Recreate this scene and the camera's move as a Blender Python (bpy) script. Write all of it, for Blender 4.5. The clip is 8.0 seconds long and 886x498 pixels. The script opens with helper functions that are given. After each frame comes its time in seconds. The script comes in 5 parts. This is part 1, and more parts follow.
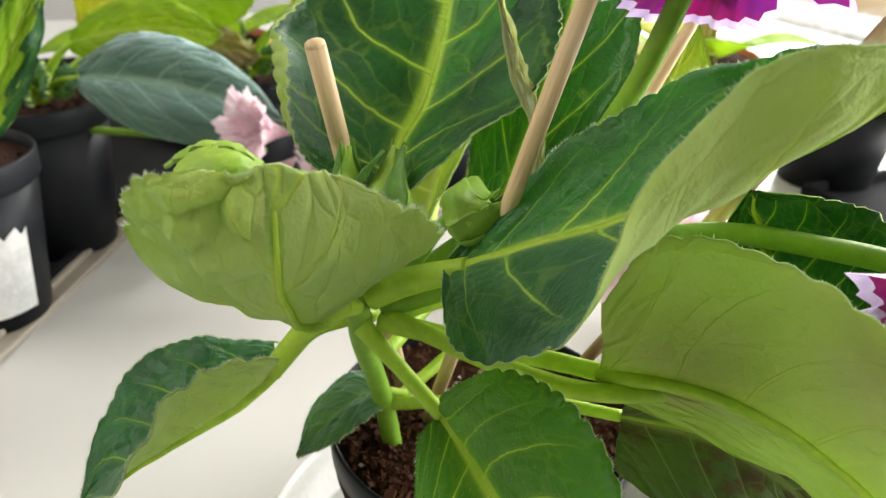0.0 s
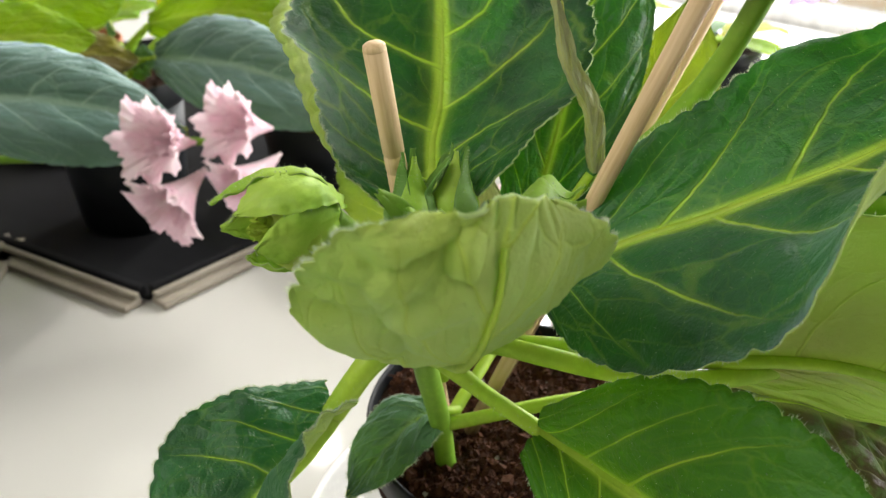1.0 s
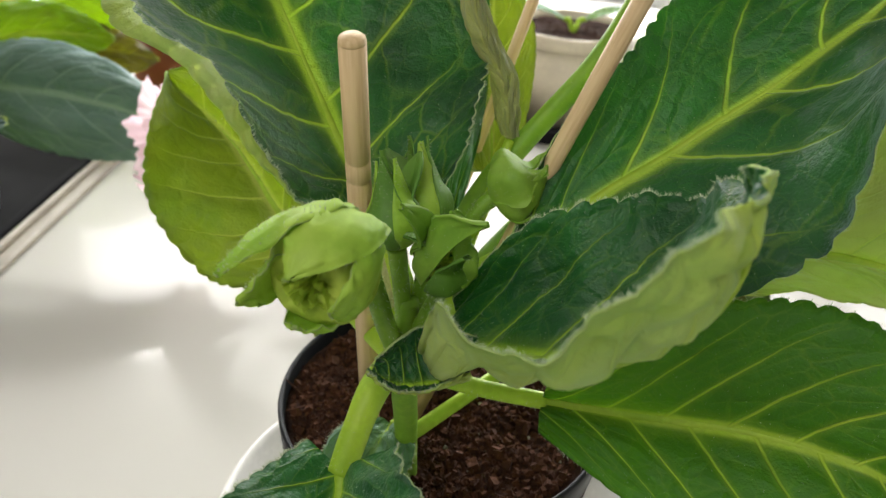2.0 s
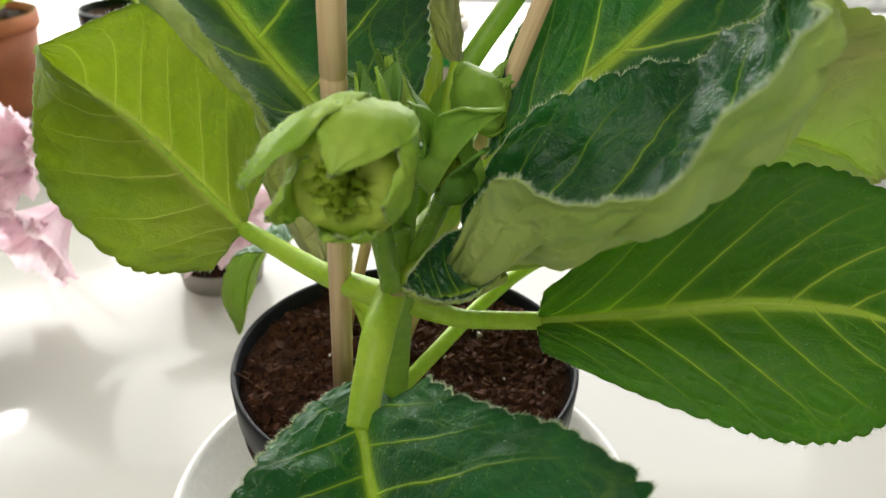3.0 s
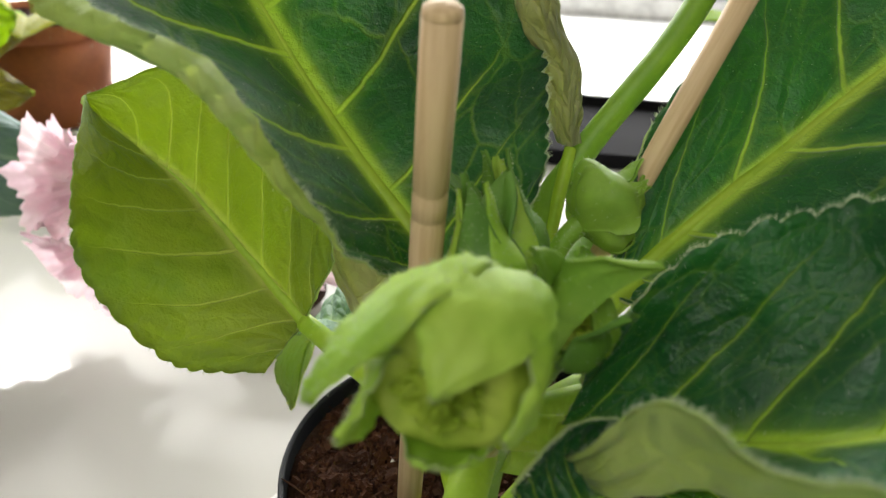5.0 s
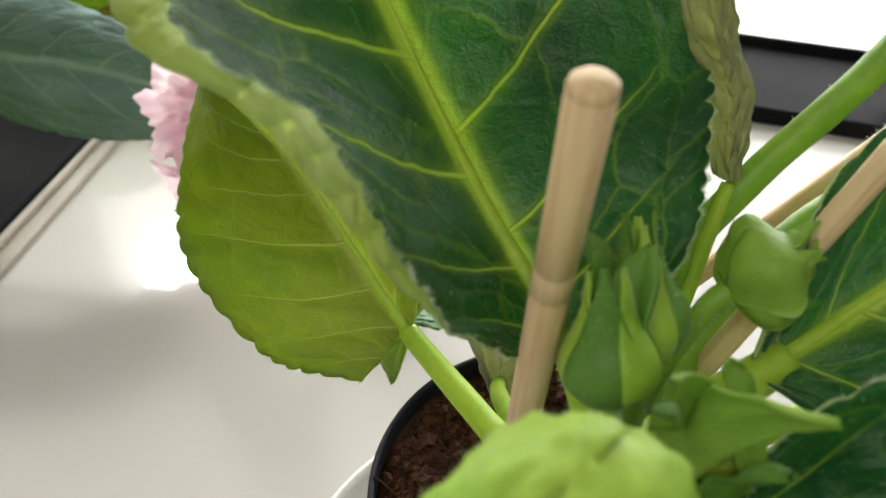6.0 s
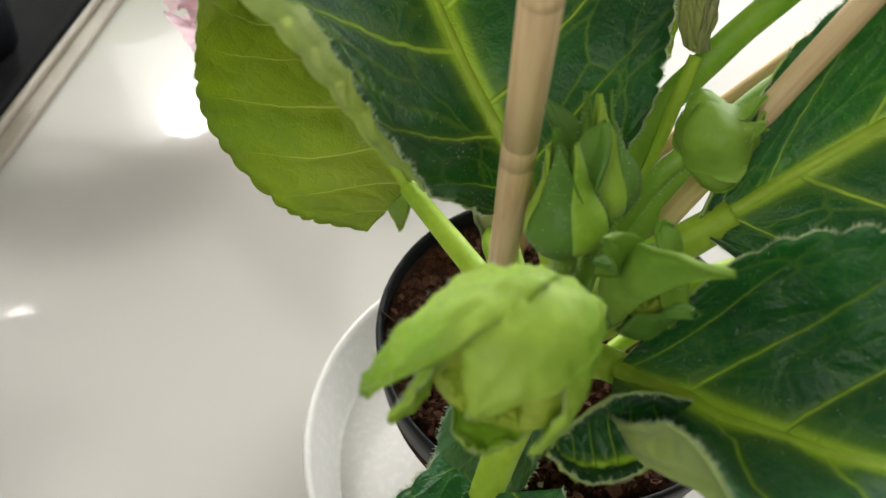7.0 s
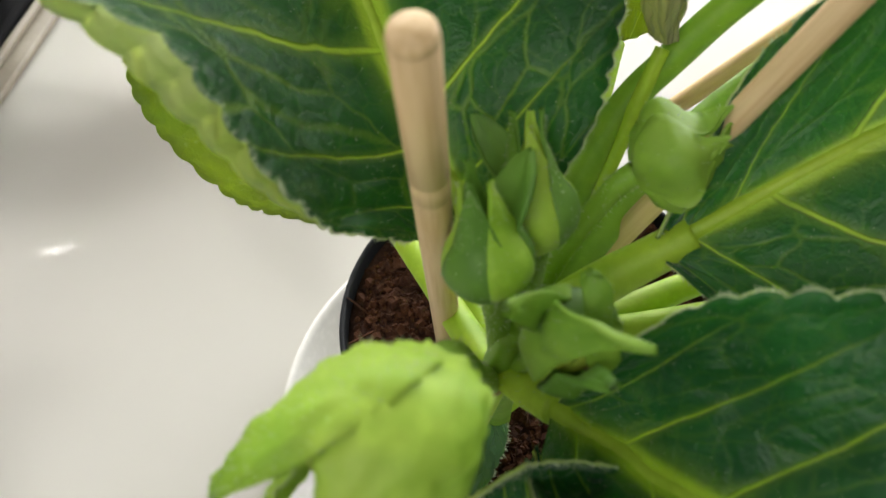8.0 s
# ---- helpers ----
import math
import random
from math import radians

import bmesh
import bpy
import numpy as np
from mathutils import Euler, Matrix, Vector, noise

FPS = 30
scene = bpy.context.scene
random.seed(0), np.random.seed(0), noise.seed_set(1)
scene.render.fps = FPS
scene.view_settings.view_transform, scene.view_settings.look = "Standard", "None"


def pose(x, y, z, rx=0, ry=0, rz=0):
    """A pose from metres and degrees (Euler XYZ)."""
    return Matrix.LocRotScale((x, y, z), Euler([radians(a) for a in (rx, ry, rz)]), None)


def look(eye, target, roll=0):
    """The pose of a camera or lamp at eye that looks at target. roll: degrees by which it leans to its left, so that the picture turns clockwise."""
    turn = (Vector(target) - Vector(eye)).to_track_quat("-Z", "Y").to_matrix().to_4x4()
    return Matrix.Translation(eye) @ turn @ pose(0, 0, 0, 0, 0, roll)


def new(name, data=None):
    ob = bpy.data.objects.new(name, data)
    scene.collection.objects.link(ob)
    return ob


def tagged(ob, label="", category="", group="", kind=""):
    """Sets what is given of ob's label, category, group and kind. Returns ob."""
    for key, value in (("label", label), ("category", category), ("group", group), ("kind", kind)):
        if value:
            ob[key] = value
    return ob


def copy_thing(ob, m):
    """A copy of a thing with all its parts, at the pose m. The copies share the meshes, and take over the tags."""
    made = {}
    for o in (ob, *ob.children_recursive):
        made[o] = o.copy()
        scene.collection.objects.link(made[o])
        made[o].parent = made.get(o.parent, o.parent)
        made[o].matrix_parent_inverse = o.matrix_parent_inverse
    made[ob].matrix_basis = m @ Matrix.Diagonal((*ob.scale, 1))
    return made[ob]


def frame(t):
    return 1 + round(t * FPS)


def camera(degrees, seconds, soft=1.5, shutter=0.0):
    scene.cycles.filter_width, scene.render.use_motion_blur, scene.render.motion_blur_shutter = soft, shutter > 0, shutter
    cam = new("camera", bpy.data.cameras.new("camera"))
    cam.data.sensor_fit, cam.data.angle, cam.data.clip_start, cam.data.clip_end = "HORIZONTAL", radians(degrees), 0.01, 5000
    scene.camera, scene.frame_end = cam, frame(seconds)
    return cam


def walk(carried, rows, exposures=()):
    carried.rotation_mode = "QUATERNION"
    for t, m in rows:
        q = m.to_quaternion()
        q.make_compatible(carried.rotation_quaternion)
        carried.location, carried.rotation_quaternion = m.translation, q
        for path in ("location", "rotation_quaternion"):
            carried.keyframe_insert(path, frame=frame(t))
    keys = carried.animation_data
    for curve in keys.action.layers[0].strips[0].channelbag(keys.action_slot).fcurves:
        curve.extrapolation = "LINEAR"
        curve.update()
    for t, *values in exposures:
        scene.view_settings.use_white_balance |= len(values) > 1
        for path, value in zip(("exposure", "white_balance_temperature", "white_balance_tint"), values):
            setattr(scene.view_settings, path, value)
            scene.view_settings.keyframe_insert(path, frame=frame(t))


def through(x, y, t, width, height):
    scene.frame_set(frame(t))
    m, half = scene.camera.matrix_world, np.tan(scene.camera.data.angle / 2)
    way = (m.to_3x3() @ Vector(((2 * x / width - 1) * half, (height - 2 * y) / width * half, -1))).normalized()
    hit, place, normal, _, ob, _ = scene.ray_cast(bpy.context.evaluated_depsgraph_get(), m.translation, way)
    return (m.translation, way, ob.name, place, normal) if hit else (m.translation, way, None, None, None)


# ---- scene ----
cam = camera(61.6, 8.0, soft=1.3)
# seconds, eye, target, roll
PATH = [
    (0, (0.1674, -0.0914, 0.2382), (-0.0750, 0.0175, 0.0989), 2.0),
    (0.5, (0.1683, -0.0966, 0.2328), (-0.0742, 0.0143, 0.0954), 0.9),
    (0.8, (0.1526, -0.1134, 0.2395), (-0.0778, 0.0176, 0.0990), 0.0),
    (1, (0.1243, -0.1340, 0.2369), (-0.0811, 0.0302, 0.0924), 1.4),
    (1.2, (0.0903, -0.1542, 0.2371), (-0.0756, 0.0472, 0.0891), 2.3),
    (1.5, (0.0631, -0.1643, 0.2392), (-0.0602, 0.0637, 0.0881), 3.8),
    (2, (0.0441, -0.1689, 0.2342), (-0.0253, 0.0799, 0.0817), 3.8),
    (2.2, (0.0442, -0.1712, 0.2283), (-0.0155, 0.0811, 0.0774), 2.4),
    (3.3, (0.0014, -0.1754, 0.2039), (0.0109, 0.0884, 0.0613), 1.8),
    (3.5, (-0.0011, -0.1728, 0.2008), (0.0110, 0.0906, 0.0576), 1.8),
    (4, (-0.0040, -0.1770, 0.2020), (0.0108, 0.0876, 0.0614), 1.9),
    (4.5, (0.0074, -0.1684, 0.2110), (0.0072, 0.0969, 0.0709), 1.1),
    (5, (0.0015, -0.1369, 0.2157), (-0.0250, 0.1250, 0.0717), 2.8),
    (6.3, (-0.0040, -0.1133, 0.2270), (-0.0741, 0.1081, 0.0371), 2.3),
    (6.5, (-0.0043, -0.1162, 0.2266), (-0.0715, 0.0971, 0.0265), 2.5),
    (7, (0.0043, -0.1220, 0.2396), (-0.0562, 0.0693, 0.0166), 2.0),
    (7.5, (0.0176, -0.1075, 0.2488), (-0.0468, 0.0642, 0.0114), -1.1),
    (8, (0.0134, -0.0973, 0.2409), (-0.0514, 0.0660, -0.0022), -1.0),
]
walk(cam, [(t, look(eye, target, roll)) for t, eye, target, roll in PATH],
     exposures=[(0, 0.68), (0.5, 0.64), (1, 0.66), (1.5, 0.42), (2.2, 0.33), (3.5, 0.26), (4.5, 0.22), (6.5, 0.16), (7, 0.12), (7.5, 0.20), (8, 0.36)])
# a phone lens: thin depth of field on the near plant
cam.data.dof.use_dof = True
cam.data.dof.focus_distance = 0.155
cam.data.dof.aperture_fstop = 24.0

# ---- light ----
world = bpy.data.worlds.new("sky")
scene.world = world
world.use_nodes = True
wn = world.node_tree
sky = wn.nodes.new("ShaderNodeTexSky")
sky.sky_type = "NISHITA"
sky.sun_disc = False
sky.sun_elevation, sky.sun_rotation = radians(38), radians(-30)
wn.links.new(sky.outputs[0], wn.nodes["Background"].inputs[0])
wn.nodes["Background"].inputs[1].default_value = 0.12


def area_light(name, size_x, size_y, power, m, colour=(1, 0.985, 0.955)):
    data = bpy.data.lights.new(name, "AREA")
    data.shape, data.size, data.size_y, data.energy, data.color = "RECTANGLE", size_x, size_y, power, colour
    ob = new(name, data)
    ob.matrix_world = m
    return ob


area_light("window_light", 1.94, 0.97, 42.0, look((-0.185, 1.015, 0.518), (-0.185, 0, 0.518)))
# Fill lamp added behind the camera; that wall has no window.
area_light("rear_fill_light", 1.3, 0.9, 20.0, look((-0.30, -1.42, 1.40), (-0.1, 0, 0.12)), (1, 0.97, 0.90))
# Lamp added before the window to put a compact glint on the table.
area_light("table_glint_light", 0.13, 0.10, 6.0, look((-0.950, 0.985, 0.840), (-0.165, 0.085, 0.0)))
# Added lamp by the windowless west wall, for a second, small table glint.
area_light("small_glint_light", 0.09, 0.07, 1.6, look((-1.47, 0.68, 1.46), (-0.15, 0.0, 0.0)))


# ---- materials ----
class Nodes:
    def __init__(self, name):
        self.mat = bpy.data.materials.new(name)
        self.mat.use_nodes = True
        self.tree = self.mat.node_tree
        self.bsdf = self.tree.nodes["Principled BSDF"]
        self.out = self.tree.nodes["Material Output"]

    def add(self, kind, **values):
        node = self.tree.nodes.new("ShaderNode" + kind)
        for key, value in values.items():
            if key == "op":
                node.operation = value
            elif key == "blend":
                node.data_type, node.blend_type = "RGBA", value
            else:
                node.inputs[key].default_value = value
        return node

    def put(self, value, socket):
        if isinstance(value, bpy.types.NodeSocket):
            self.tree.links.new(value, socket)
        else:
            socket.default_value = value

    def math(self, op, a, b=0.0, c=None):
        node = self.add("Math", op=op)
        self.put(a, node.inputs[0])
        self.put(b, node.inputs[1])
        if c is not None:
            self.put(c, node.inputs[2])
        return node.outputs[0]

    def mix(self, fac, a, b, blend="MIX"):
        node = self.add("Mix", blend=blend)
        self.put(fac, node.inputs[0])
        self.put(a, node.inputs[6])
        self.put(b, node.inputs[7])
        return node.outputs[2]

    def step(self, value, low, high):
        node = self.add("MapRange")
        node.interpolation_type = "SMOOTHSTEP"
        self.put(value, node.inputs[0])
        node.inputs[1].default_value, node.inputs[2].default_value = low, high
        return node.outputs[0]

    def coord(self, which="Object"):
        return self.add("TexCoord").outputs[which]

    def noise(self, scale, detail=4.0, vector=None, rough=0.55):
        node = self.add("TexNoise")
        node.inputs["Scale"].default_value, node.inputs["Detail"].default_value = scale, detail
        node.inputs["Roughness"].default_value = rough
        self.put(vector or self.coord(), node.inputs["Vector"])
        return node.outputs[0]

    def bump(self, height, strength, distance=0.001):
        node = self.add("Bump", Strength=strength, Distance=distance)
        self.put(height, node.inputs["Height"])
        self.put(node.outputs[0], self.bsdf.inputs["Normal"])
        return node.outputs[0]

    def set(self, **values):
        for key, value in values.items():
            self.put(value, self.bsdf.inputs[key.replace("_", " ")])
        return self


def rgb(r, g, b):
    return (r, g, b, 1.0)


def plain(name, colour, rough=0.5, other=None, scale=60.0, bump=0.0, metal=0.0, fine=400.0, translucent=0.0, gloss=0.5):
    """A surface with variation at two scales and fine relief."""
    n = Nodes(name)
    other = other or tuple(c * 0.72 for c in colour)
    big, small = n.noise(scale, 5.0), n.noise(fine, 3.0)
    base = n.mix(n.step(big, 0.35, 0.68), rgb(*colour), rgb(*other))
    base = n.mix(n.math("MULTIPLY", n.step(small, 0.45, 0.7), 0.25), base, rgb(*(min(1, c * 1.35) for c in colour)))
    n.set(Base_Color=base, Roughness=n.math("MULTIPLY_ADD", big, 0.16, rough - 0.08), Metallic=metal, Specular_IOR_Level=gloss)
    if bump:
        n.bump(n.math("MULTIPLY_ADD", small, 0.6, big), bump)
    if translucent:
        glow = n.add("BsdfTranslucent")
        n.put(base, glow.inputs[0])
        blend = n.add("MixShader")
        blend.inputs[0].default_value = translucent
        n.put(n.bsdf.outputs[0], blend.inputs[1])
        n.put(glow.outputs[0], blend.inputs[2])
        n.put(blend.outputs[0], n.out.inputs[0])
    return n.mat


def leaf_skin(name, dark, light, vein, veins=6.0, rough=0.48, pass_colour=(0.25, 0.5, 0.02), through=0.3, fuzz=0.25, blush=None,
              vein_width=0.036, web_strength=0.30, sheen_tint=(0.72, 0.9, 0.95), dirt=None):
    """Leaf blade by its own length and width: midrib, side veins, net of small veins, fuzz."""
    n = Nodes(name)
    uv = n.add("SeparateXYZ")
    n.put(n.coord("UV"), uv.inputs[0])
    u = uv.outputs[0]
    v = n.math("ABSOLUTE", n.math("MULTIPLY_ADD", uv.outputs[1], 2.0, -1.0))
    wob = n.noise(48.0, 3.0)
    # side veins leave the midrib by turns, forwards, and bend to the tip
    bend = n.math("MULTIPLY", n.math("POWER", v, 1.25), 0.28)
    turns = n.math("MULTIPLY", n.math("LESS_THAN", uv.outputs[1], 0.5), 0.4)
    s = n.math("ADD", n.math("MULTIPLY", n.math("SUBTRACT", u, bend), veins), turns)
    s = n.math("MULTIPLY_ADD", wob, 0.24, n.math("SUBTRACT", s, 0.12))
    side = n.math("ABSOLUTE", n.math("SUBTRACT", n.math("FRACT", s), 0.5))
    taper = n.math("MULTIPLY_ADD", v, -0.72, 1.05)
    side = n.math("DIVIDE", side, n.math("MAXIMUM", taper, 0.2))
    core = n.math("SUBTRACT", 1.0, n.step(side, vein_width * 0.3, vein_width * 1.1))
    halo = n.math("SUBTRACT", 1.0, n.step(side, 0.0, vein_width * 4.5))
    side_mask = n.math("MULTIPLY_ADD", halo, 0.22, n.math("MULTIPLY", core, 0.78))
    side_mask = n.math("MULTIPLY", side_mask, n.math("SUBTRACT", 1.0, n.step(v, 0.45, 1.0)))
    # net of small veins between the side veins, finer towards the margin
    mesh = n.add("CombineXYZ")
    n.put(n.math("MULTIPLY_ADD", wob, 0.5, n.math("MULTIPLY", s, 1.25)), mesh.inputs[0])
    n.put(n.math("MULTIPLY_ADD", n.noise(70.0, 3.0), 0.7, n.math("MULTIPLY", uv.outputs[1], veins * 1.3)), mesh.inputs[1])
    web = n.add("TexVoronoi", Scale=1.0)
    web.feature = "DISTANCE_TO_EDGE"
    n.put(mesh.outputs[0], web.inputs["Vector"])
    web_mask = n.math("MULTIPLY", n.math("SUBTRACT", 1.0, n.step(web.outputs["Distance"], 0.004, 0.05)), n.math("MULTIPLY_ADD", n.step(n.noise(40.0, 2.0), 0.35, 0.65), web_strength, web_strength * 0.25))
    side_mask = n.math("MAXIMUM", side_mask, web_mask)
    rib = n.math("DIVIDE", v, n.math("MULTIPLY_ADD", u, -0.095, 0.130))
    rib_mask = n.math("MULTIPLY_ADD", n.math("SUBTRACT", 1.0, n.step(rib, 0.8, 2.0)), 0.16, n.math("MULTIPLY", n.math("SUBTRACT", 1.0, n.step(rib, 0.35, 1.0)), 0.78))
    net = n.add("TexVoronoi")
    net.feature = "DISTANCE_TO_EDGE"
    net.inputs["Scale"].default_value = 190.0
    warp = n.add("VectorMath", op="ADD")
    n.put(n.coord(), warp.inputs[0])
    shift = n.add("TexNoise", Scale=120.0)
    n.put(n.coord(), shift.inputs["Vector"])
    small = n.add("VectorMath", op="SCALE")
    n.put(shift.outputs[1], small.inputs[0])
    small.inputs["Scale"].default_value = 0.006
    n.put(small.outputs[0], warp.inputs[1])
    n.put(warp.outputs[0], net.inputs["Vector"])
    net_mask = n.math("SUBTRACT", 1.0, n.step(net.outputs["Distance"], 0.0, 0.045))
    big, fine = n.noise(38.0, 5.0), n.noise(1500.0, 2.0)
    base = n.mix(n.step(big, 0.35, 0.68), rgb(*dark), rgb(*light))
    if blush:
        base = n.mix(n.step(n.noise(22.0, 4.0), 0.5, 0.72), base, rgb(*blush))
    if dirt:
        base = n.mix(n.math("MULTIPLY", n.step(n.noise(240.0, 6.0), 0.40, 0.56), n.step(n.noise(30.0, 2.0), 0.38, 0.52)), base, rgb(*dirt))
    base = n.mix(n.math("MULTIPLY", net_mask, 0.05), base, rgb(*vein))
    patch = n.step(n.noise(55.0, 2.0), 0.3, 0.6)
    base = n.mix(n.math("MULTIPLY", side_mask, n.math("MULTIPLY_ADD", patch, 0.4, 0.5)), base, rgb(*vein))
    base = n.mix(n.math("MULTIPLY", rib_mask, 0.9), base, rgb(*vein))
    n.set(Base_Color=base, Roughness=n.math("MULTIPLY_ADD", fine, 0.18, rough - 0.09), Specular_IOR_Level=0.36)
    n.set(Sheen_Weight=fuzz, Sheen_Roughness=0.45, Sheen_Tint=rgb(*sheen_tint))
    # quilted blade: sunk veins, tiny hair warts
    high = n.math("MULTIPLY_ADD", side_mask, -0.7, n.math("MULTIPLY", n.step(net.outputs["Distance"], 0.0, 0.3), 0.22))
    high = n.math("MULTIPLY_ADD", n.step(web.outputs["Distance"], 0.0, 0.32), 0.2 + 2.0 * web_strength, high)
    high = n.math("ADD", high, n.math("MULTIPLY", fine, 0.35))
    bumped = n.bump(high, 0.7, 0.0011)
    glow = n.add("BsdfTranslucent")
    n.put(n.mix(0.75, base, rgb(*pass_colour)), glow.inputs[0])
    n.put(bumped, glow.inputs["Normal"])
    blend = n.add("MixShader")
    blend.inputs[0].default_value = through
    n.put(n.bsdf.outputs[0], blend.inputs[1])
    n.put(glow.outputs[0], blend.inputs[2])
    n.put(blend.outputs[0], n.out.inputs[0])
    return n.mat


M = {}
M["leaf_dark"] = leaf_skin("leaf_dark", (0.004, 0.042, 0.010), (0.011, 0.090, 0.015), (0.48, 0.70, 0.05), veins=5.5, web_strength=0.19, fuzz=0.06, rough=0.40, through=0.18, pass_colour=(0.1, 0.5, 0.0))
# Lightened leaf_dark copy whose bluish sheen stands in for the window's reflection.
M["leaf_sheen"] = leaf_skin("leaf_sheen", (0.005, 0.048, 0.014), (0.014, 0.098, 0.022), (0.46, 0.66, 0.06), veins=5.5, fuzz=0.28, rough=0.42, through=0.18, pass_colour=(0.1, 0.5, 0.0), web_strength=0.16, sheen_tint=(0.70, 0.90, 1.0))
M["leaf_fold"] = leaf_skin("leaf_fold", (0.005, 0.050, 0.014), (0.014, 0.105, 0.024), (0.40, 0.62, 0.03), veins=5.5, fuzz=0.14, rough=0.40, through=0.18, pass_colour=(0.1, 0.5, 0.0), web_strength=0.09)
M["leaf_mid"] = leaf_skin("leaf_mid", (0.020, 0.105, 0.003), (0.040, 0.155, 0.004), (0.50, 0.68, 0.06), veins=7.0, vein_width=0.048, web_strength=0.10, fuzz=0.05, through=0.32, pass_colour=(0.2, 0.5, 0.0))
M["leaf_light"] = leaf_skin("leaf_light", (0.15, 0.22, 0.018), (0.24, 0.29, 0.03), (0.56, 0.60, 0.14), veins=7.0, vein_width=0.044, web_strength=0.08, fuzz=0.16, through=0.45, pass_colour=(0.36, 0.46, 0.05),
                            blush=(0.07, 0.17, 0.04))
# Backlight put into the colour: leaf_light brightened, with stronger translucency.
M["leaf_backlit"] = leaf_skin("leaf_backlit", (0.17, 0.30, 0.006), (0.26, 0.36, 0.008), (0.48, 0.55, 0.08), veins=7.0, fuzz=0.08, through=0.6, pass_colour=(0.55, 0.80, 0.03))
M["leaf_small"] = leaf_skin("leaf_small", (0.06, 0.16, 0.07), (0.09, 0.22, 0.09), (0.2, 0.36, 0.09), veins=6.0, fuzz=0.35, through=0.3)
M["leaf_under"] = leaf_skin("leaf_under", (0.54, 0.68, 0.13), (0.64, 0.76, 0.26), (0.68, 0.78, 0.12), veins=5.5, fuzz=0.18, through=0.5,
                            pass_colour=(0.76, 0.90, 0.12), rough=0.6)
M["leaf_under_dull"] = leaf_skin("leaf_under_dull", (0.46, 0.52, 0.13), (0.56, 0.58, 0.22), (0.58, 0.66, 0.14), fuzz=0.2, through=0.5,
                                 pass_colour=(0.68, 0.70, 0.20), rough=0.6, blush=(0.58, 0.48, 0.20))
M["leaf_faded"] = leaf_skin("leaf_faded", (0.34, 0.37, 0.20), (0.42, 0.42, 0.27), (0.46, 0.48, 0.2), fuzz=0.2, through=0.4, pass_colour=(0.46, 0.46, 0.24), rough=0.6)
M["leaf_dirty"] = leaf_skin("leaf_dirty", (0.06, 0.12, 0.02), (0.1, 0.16, 0.03), (0.3, 0.36, 0.1), fuzz=0.1, through=0.2, dirt=(0.07, 0.032, 0.014))
M["leaf_far"] = leaf_skin("leaf_far", (0.05, 0.11, 0.08), (0.08, 0.15, 0.115), (0.17, 0.26, 0.18), fuzz=0.9, through=0.08, rough=0.45)
# Yellow leaf; its strong bright translucency stands in for backlight.
M["leaf_yellow"] = leaf_skin("leaf_yellow", (0.35, 0.38, 0.02), (0.45, 0.42, 0.03), (0.55, 0.56, 0.1), through=0.6, pass_colour=(0.9, 0.8, 0.03))
M["leaf_olive"] = leaf_skin("leaf_olive", (0.11, 0.075, 0.02), (0.26, 0.25, 0.02), (0.3, 0.28, 0.05), through=0.3, pass_colour=(0.4, 0.35, 0.03))
M["margin"] = plain("margin", (0.44, 0.56, 0.22), 0.8, (0.36, 0.50, 0.16), translucent=0.35)
M["hair"] = plain("hair", (0.55, 0.62, 0.42), 0.7, (0.45, 0.54, 0.34), translucent=0.4)
M["petiole"] = plain("petiole", (0.44, 0.62, 0.05), 0.5, (0.33, 0.53, 0.03), 90.0, 0.15, translucent=0.3)
M["stalk"] = plain("stalk", (0.22, 0.40, 0.03), 0.5, (0.16, 0.33, 0.02), 90.0, 0.15, translucent=0.15)
M["joint"] = plain("joint", (0.30, 0.20, 0.09), 0.6, (0.30, 0.33, 0.08), 120.0, 0.2)
M["sepal"] = plain("sepal", (0.43, 0.63, 0.075), 0.55, (0.30, 0.54, 0.04), 80.0, 0.3, translucent=0.25)
M["sepal_mid"] = plain("sepal_mid", (0.27, 0.46, 0.05), 0.55, (0.19, 0.38, 0.035), 80.0, 0.3, translucent=0.25)
M["sepal_dark"] = plain("sepal_dark", (0.14, 0.30, 0.035), 0.55, (0.10, 0.24, 0.03), 80.0, 0.3, translucent=0.2)
M["petal_green"] = plain("petal_green", (0.50, 0.64, 0.08), 0.55, (0.30, 0.46, 0.04), 110.0, 0.4, translucent=0.25)
M["petal_pink"] = plain("petal_pink", (0.78, 0.55, 0.62), 0.6, (0.86, 0.74, 0.76), 70.0, 0.2, translucent=0.4)
M["petal_purple"] = plain("petal_purple", (0.17, 0.010, 0.20), 0.5, (0.34, 0.008, 0.12), 60.0, 0.3, translucent=0.3)
M["petal_fringe"] = plain("petal_fringe", (0.72, 0.6, 0.82), 0.6, (0.6, 0.42, 0.78), 120.0, 0.2, translucent=0.4)
M["petal_red"] = plain("petal_red", (0.55, 0.05, 0.12), 0.5, (0.5, 0.15, 0.2), 80.0, 0.2, translucent=0.3)
M["wood"] = None
M["black_plastic"] = plain("black_plastic", (0.010, 0.011, 0.013), 0.42, (0.016, 0.017, 0.019), 40.0, 0.05, gloss=0.10)
M["tray_plastic"] = plain("tray_plastic", (0.008, 0.008, 0.009), 0.75, (0.014, 0.014, 0.015), 18.0, 0.1, gloss=0.04)
M["white_plastic"] = plain("white_plastic", (0.66, 0.65, 0.62), 0.3, (0.68, 0.67, 0.62), 15.0, 0.02)
M["table_white"] = None
M["beige_plastic"] = plain("beige_plastic", (0.62, 0.56, 0.42), 0.4, (0.52, 0.46, 0.34), 30.0, 0.05)
